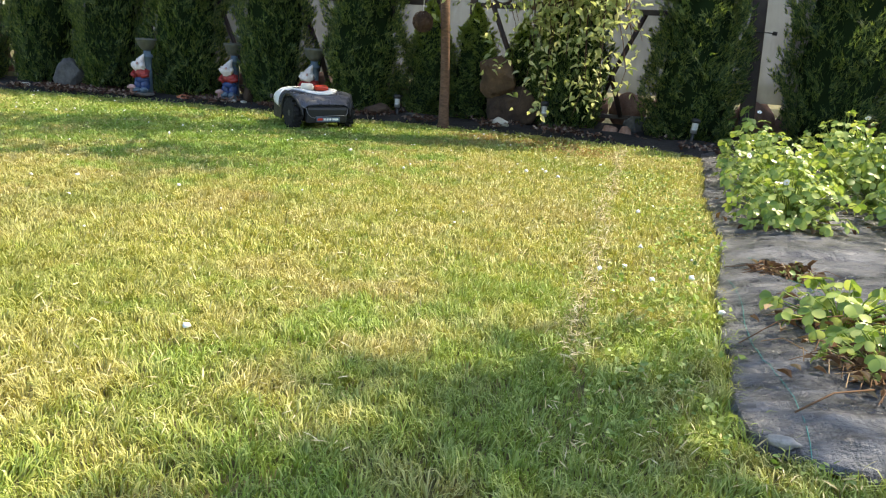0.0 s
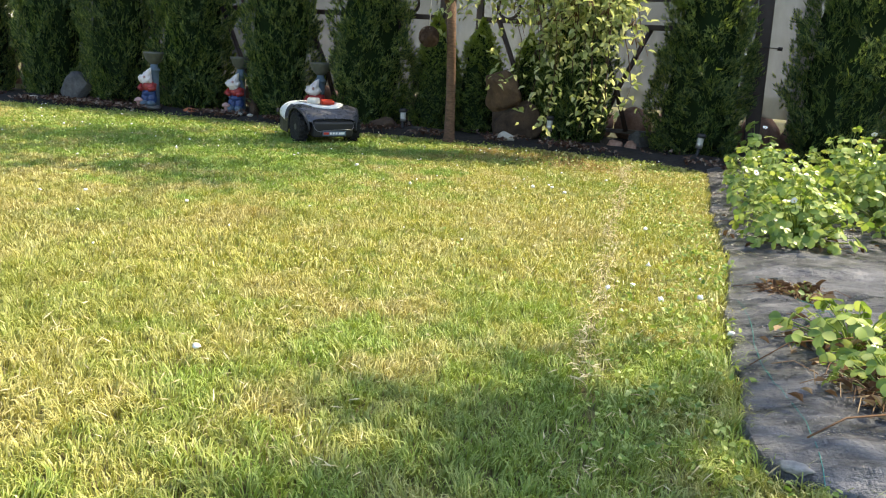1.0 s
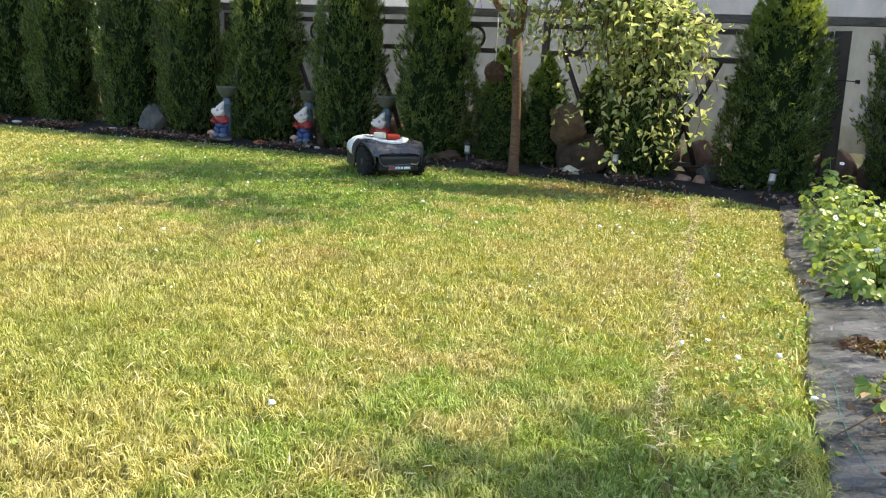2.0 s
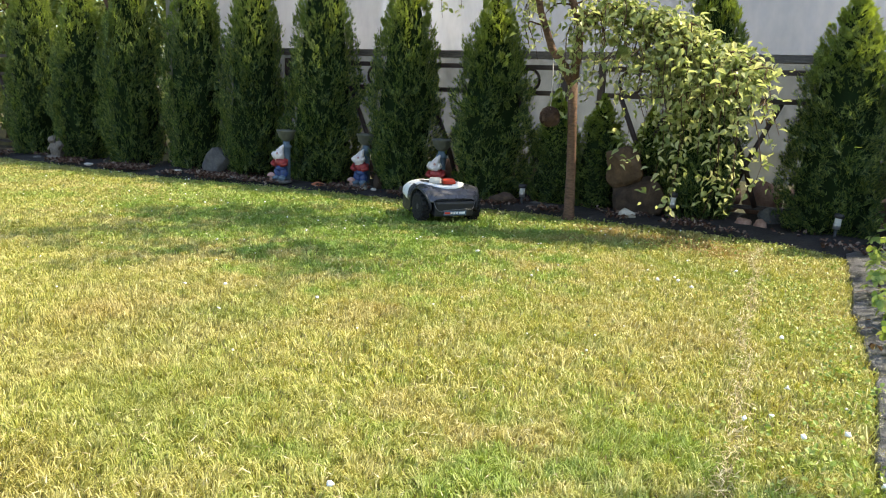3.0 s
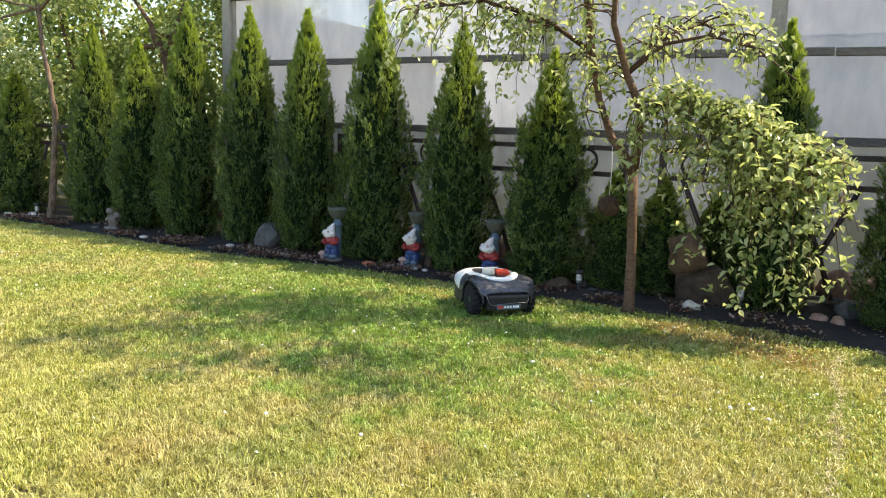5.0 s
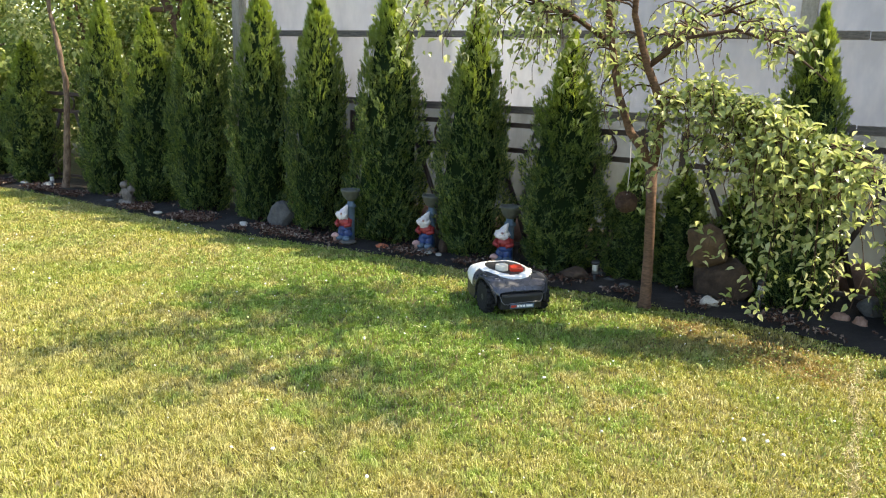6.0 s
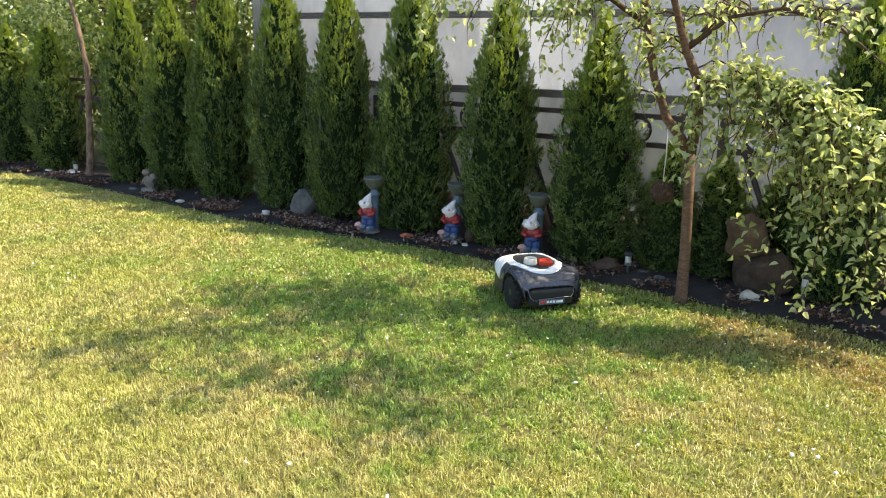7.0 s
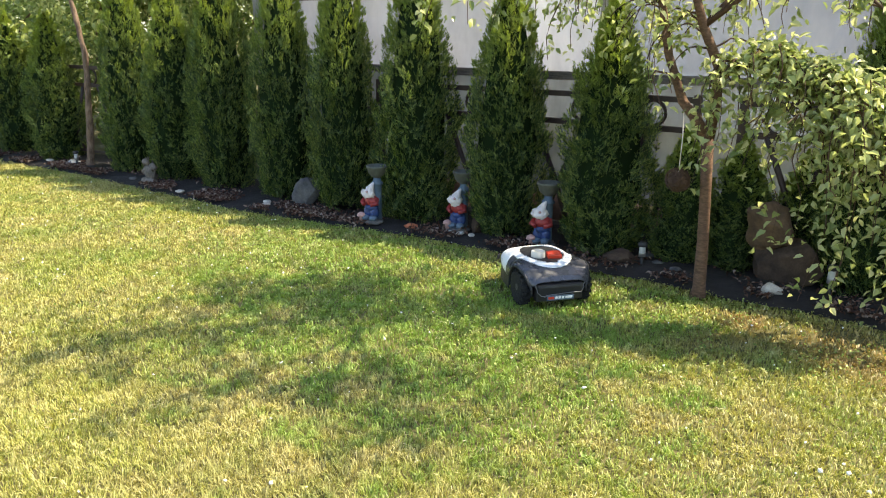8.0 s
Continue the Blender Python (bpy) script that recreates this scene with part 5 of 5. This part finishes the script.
def build_strawberry(x, y, n, radius, height, seed, size=0.052, flowers=4, dead=14, label="bushy green strawberry plant with white flowers on black fabric"):
    r = random.Random(seed)
    z0 = fabric_height(x, y)
    t = thing("strawberry_plant", label, "strawberry plant", pose(x, y, z0 - 0.01), "strawberry plants")
    stems = bmesh.new()
    for k in range(n):
        a = r.uniform(0, math.tau)
        q = r.random() ** 0.6
        rr = radius * q
        h = height * (1.0 - 0.55 * q * q) * r.uniform(0.28, 1.05)
        p = Vector((rr * math.cos(a), rr * math.sin(a), max(0.03, h)))
        b = Vector((p.x * 0.12, p.y * 0.12, 0))
        add_tube(stems, [b, b.lerp(p, 0.5) + Vector((0, 0, h * 0.18)), p], [0.0022, 0.0018, 0.0014], 4, 0, False)
        ob = new("leaf", LEAF_MESHES[r.randrange(6)])
        ob.parent = t
        s = size * r.uniform(0.7, 1.2)
        tilt = -8 - 42 * q + r.gauss(0, 14)
        ob.matrix_basis = Matrix.Translation(p) @ pose(0, 0, 0, 0, 0, math.degrees(a) - 90 + r.gauss(0, 35)) @ pose(0, 0, 0, tilt, r.gauss(0, 12), 0) @ Matrix.Scale(s, 4)
    for k in range(int(flowers * 0.45)):
        a = r.uniform(0, math.tau)
        rr = radius * r.uniform(0.3, 1.0)
        p = Vector((rr * math.cos(a), rr * math.sin(a), height * r.uniform(0.65, 1.08)))
        add_tube(stems, [(0, 0, 0), p * 0.6 + Vector((0, 0, 0.02)), p], [0.0016, 0.0014, 0.0012], 4, 0, False)
        ob = new("flower", FLOWER)
        ob.parent = t
        ob.matrix_basis = Matrix.Translation(p) @ pose(0, 0, 0, r.gauss(0, 35), r.gauss(0, 35), r.uniform(0, 90)) @ Matrix.Scale(r.uniform(0.6, 0.9), 4)
    tagged(part("stem_growth", stems, BERRY, t), kind="stuff")
    dead *= 2
    P = np.array([(r.gauss(0, radius * 0.55), r.gauss(0, radius * 0.5), r.uniform(0.005, 0.035)) for k in range(dead)])
    D = np.array([(r.gauss(0, 1), r.gauss(0, 1), 0.1) for k in range(dead)])
    if dead:
        v, f = leaf_arrays(P, D, 0.032, seed, 0.0, 0.22, 0.3)
        bm = bmesh.new()
        for k in range(dead):
            a = r.uniform(0, math.tau)
            q = Vector((r.gauss(0, radius * 0.4), r.gauss(0, radius * 0.4), 0.01))
            add_tube(bm, [q, q + Vector((math.cos(a) * 0.05, math.sin(a) * 0.05, 0.02)), q + Vector((math.cos(a) * 0.09, math.sin(a) * 0.09, 0.006))], 0.0011, 4, 0, False)
        tagged(part("runner_growth", bm, DEAD, t), kind="stuff")
        tagged(from_arrays("withered_growth", v, f, DEAD, t), kind="stuff")


for k, (x, y, n, rad, h, sz, fl, dead, lab) in enumerate([
        (1.31, 3.10, 120, 0.22, 0.25, 0.043, 7, 18, ""), (1.39, 3.50, 110, 0.23, 0.29, 0.043, 8, 8, ""), (1.47, 3.95, 78, 0.22, 0.30, 0.044, 8, 4, ""), (1.56, 4.40, 40, 0.20, 0.30, 0.050, 5, 0, ""),
        (1.80, 3.15, 90, 0.20, 0.30, 0.050, 6, 10, ""), (1.84, 3.58, 110, 0.23, 0.36, 0.052, 9, 6, ""), (1.92, 4.05, 84, 0.23, 0.37, 0.052, 8, 2, ""), (2.02, 4.55, 56, 0.22, 0.36, 0.052, 6, 0, ""), (2.5, 3.9, 40, 0.22, 0.33, 0.052, 5, 0, ""),
        (1.06, 1.98, 74, 0.18, 0.115, 0.036, 0, 24, "strawberry plant with yellowing leaves and dry stalks"), (1.04, 1.72, 44, 0.13, 0.10, 0.034, 0, 55, "sparse strawberry plant with many dead brown leaves"),
        (1.32, 1.78, 50, 0.16, 0.12, 0.036, 0, 30, "sparse strawberry plant with many dead brown leaves"),
        (1.09, 2.46, 9, 0.07, 0.06, 0.026, 0, 46, "small withered strawberry plant in a planting hole"), (1.78, 5.35, 22, 0.16, 0.28, 0.055, 7, 0, "shaded strawberry plant with white flowers")]):
    big = n > 35 and h > 0.2
    build_strawberry(x, y, int(n * 1.6) if big else n, rad, h * 0.9 if big else h, 70 + k, sz * 0.82 if big else sz, fl * 0.7, dead, lab or "bushy green strawberry plant with white flowers on black fabric")


def build_thread():
    bm = bmesh.new()
    for x0, x1, y0, y1 in ((0.79, 0.90, 1.40, 2.36), (1.20, 1.02, 2.0, 2.6)):
        pts = []
        for k in range(26):
            t = k / 25
            x, y = x0 + (x1 - x0) * t + 0.012 * math.sin(t * 9), y0 + (y1 - y0) * t
            pts.append((x, y, fabric_height(x, y) + 0.002))
        add_tube(bm, pts, 0.0009, 4, 0, False)
    tagged(part("marking_thread", bm, TEAL), "teal marking thread woven along the black fabric", "thread", kind="structure")


build_thread()


def build_stalk(pts, rad, label):
    bm = bmesh.new()
    add_tube(bm, [(x, y, fabric_height(x, y) + h) for x, y, h in pts], rad, 6)
    tagged(part("dry_stalk", bm, DEAD), label, "dry stalk", "dry stalks")


build_stalk([(0.80, 1.52, 0.01), (0.88, 1.57, 0.025), (0.96, 1.60, 0.02)], 0.0018, "pale dry stalk lying on the black fabric")
build_stalk([(0.80, 1.86, 0.012), (0.90, 1.93, 0.03), (1.04, 1.95, 0.04)], 0.0014, "thin dry runner arching over the fabric")
build_stalk([(0.93, 2.50, 0.006), (1.00, 2.46, 0.02), (1.07, 2.44, 0.02)], 0.0013, "thin dry runner beside the planting hole")
build_stone("field_stone", "whitish limestone lump weighing down the fabric", (0.755, 1.44, 0.025), (0.026, 0.013, 0.010), CEMENT, 31.0, (0, 0, -20), 0.15)

# ---- lawn flowers, clover, weeds, bark chips ----
def on_lawn(x, y):
    return y < float(bed_edge(x)) - 0.03 and (y < 1.3 or x < float(fabric_edge(y)) - 0.03)


def build_clover():
    r = random.Random(81)
    P, R = [], []
    V, F = [], []
    flowers = bmesh.new()
    spots = [(-0.565, 4.224), (-0.338, 1.665), (-1.61, 4.348), (0.814, 2.052), (0.80, 2.317), (0.436, 3.984), (0.506, 3.836), (0.772, 3.143), (-4.07, 4.525), (0.36, 3.9), (0.45, 3.92), (0.68, 2.25), (0.70, 2.6), (0.55, 2.33), (0.62, 2.36)]
    while len(spots) < 240:
        x, y = r.uniform(-7.5, 1.2), r.uniform(2.2, 7.0)
        d = 0.35 + 0.65 * (y > 4.2)
        if on_lawn(x, y) and r.random() < d:
            spots.append((x, y))
    for i, (x, y) in enumerate(spots):
        s = r.uniform(0.006, 0.010) if i < 15 else r.uniform(0.003, 0.0065)
        add_blob(flowers, (s, s, s * 0.8), pose(x, y, 0.028 + r.uniform(0, 0.012)), 1, 0.7, 4, i)
    tagged(part("clover_flowers", flowers, PETAL), "scattered white clover flower heads in the lawn", "clover", kind="stuff")
    # low clover and weed leaves, thickest towards the shaded bed and the fabric's edge
    n, out = 0, []
    while n < 12000:
        if r.random() < 0.12:
            y = r.uniform(1.35, 4.8)
            x = float(fabric_edge(y)) - abs(r.gauss(0, 0.16)) - 0.01
        else:
            x = r.uniform(-7.5, 1.2)
            y = float(bed_edge(x)) - abs(r.gauss(0, 1.1))
        if not on_lawn(x, y) or y < 0.9:
            continue
        if noise.noise(Vector((x * 1.7, y * 1.7, 4))) < 0.02 and r.random() < 0.8:
            continue
        out.append((x, y, r.uniform(0.008, 0.03)))
        n += 1
    P = np.array(out)
    D = np.array([(r.gauss(0, 1), r.gauss(0, 1), 0.2) for k in range(n)])
    v, f = leaf_arrays(P, D, 0.013, 5, 0.0, 0.42, 0.1)
    tagged(from_arrays("clover_leaves", v, f, BERRY), "low clover and weed leaves among the grass", "clover", kind="stuff")
    # broader weeds beside the fabric
    Q = []
    for k in range(38):
        y = r.uniform(1.4, 3.0)
        x = float(fabric_edge(y)) - abs(r.gauss(0.06, 0.1))
        for j in range(9):
            Q.append((x + r.gauss(0, 0.022), y + r.gauss(0, 0.022), r.uniform(0.012, 0.04)))
    Q = np.array(Q)
    D = np.array([(r.gauss(0, 1), r.gauss(0, 1), 0.35) for k in range(len(Q))])
    v, f = leaf_arrays(Q, D, 0.018, 6, 0.0, 0.33, 0.12)
    tagged(from_arrays("lawn_weeds", v, f, BERRY), "broad-leaved weeds along the fabric's edge", "weeds", kind="stuff")


def build_straw():
    """Dry clippings lying on the lawn, and a worn dusty wheel track."""
    r = random.Random(83)
    out = []
    while len(out) < 9000:
        if r.random() < 0.1:
            y = r.uniform(1.7, 5.2)
            x = float(track(y)) + 0.012 * math.sin(y * 9) + r.gauss(0, 0.018)
        else:
            x, y = r.uniform(-5.0, 1.2), 1.3 + 5.0 * r.random() ** 1.4
        if on_lawn(x, y) and (abs(x - float(track(y))) < 0.07 or noise.noise(Vector((x * 2.1, y * 2.1, 11))) > -0.25 + 0.4 * r.random()):
            out.append((x, y, r.uniform(0.012, 0.03)))
    P = np.array(out)
    D = np.array([(r.gauss(0, 1), r.gauss(0, 1), 0.05) for k in range(len(P))])
    v, f = leaf_arrays(P, D, 0.026, 8, 0.0, 0.045, 0.02)
    tagged(from_arrays("grass_clippings", v, f, STRAW), "pale dry grass clippings lying on the lawn", "clippings", kind="stuff")


def build_chips():
    r = random.Random(82)
    out = []
    while len(out) < 6500:
        x = r.uniform(-9.5, 1.8)
        y = float(bed_edge(x)) + abs(r.gauss(0.08, 0.16))
        if y > fence_y(x) + 0.2 or (x > -3.3 and r.random() < 0.55):
            continue
        if noise.noise(Vector((x * 2.5, y * 2.5, 8))) < -0.1:
            continue
        out.append((x, y, 0.035 + r.uniform(0, 0.02)))
    P = np.array(out)
    D = np.array([(r.gauss(0, 1), r.gauss(0, 1), r.gauss(0, 0.3)) for k in range(len(P))])
    v, f = leaf_arrays(P, D, 0.032, 7, 0.0, 0.3, 0.25)
    tagged(from_arrays("bark_chips", v, f, CHIPS), "reddish bark chips and dry leaves on the dark bed", "bark chips", kind="stuff")


STRAW = leafy("dry_straw", (0.42, 0.34, 0.17), (0.55, 0.47, 0.26), (0.68, 0.62, 0.42), 0.15, None, 0.6, 0.3)
build_clover()
build_straw()
build_chips()
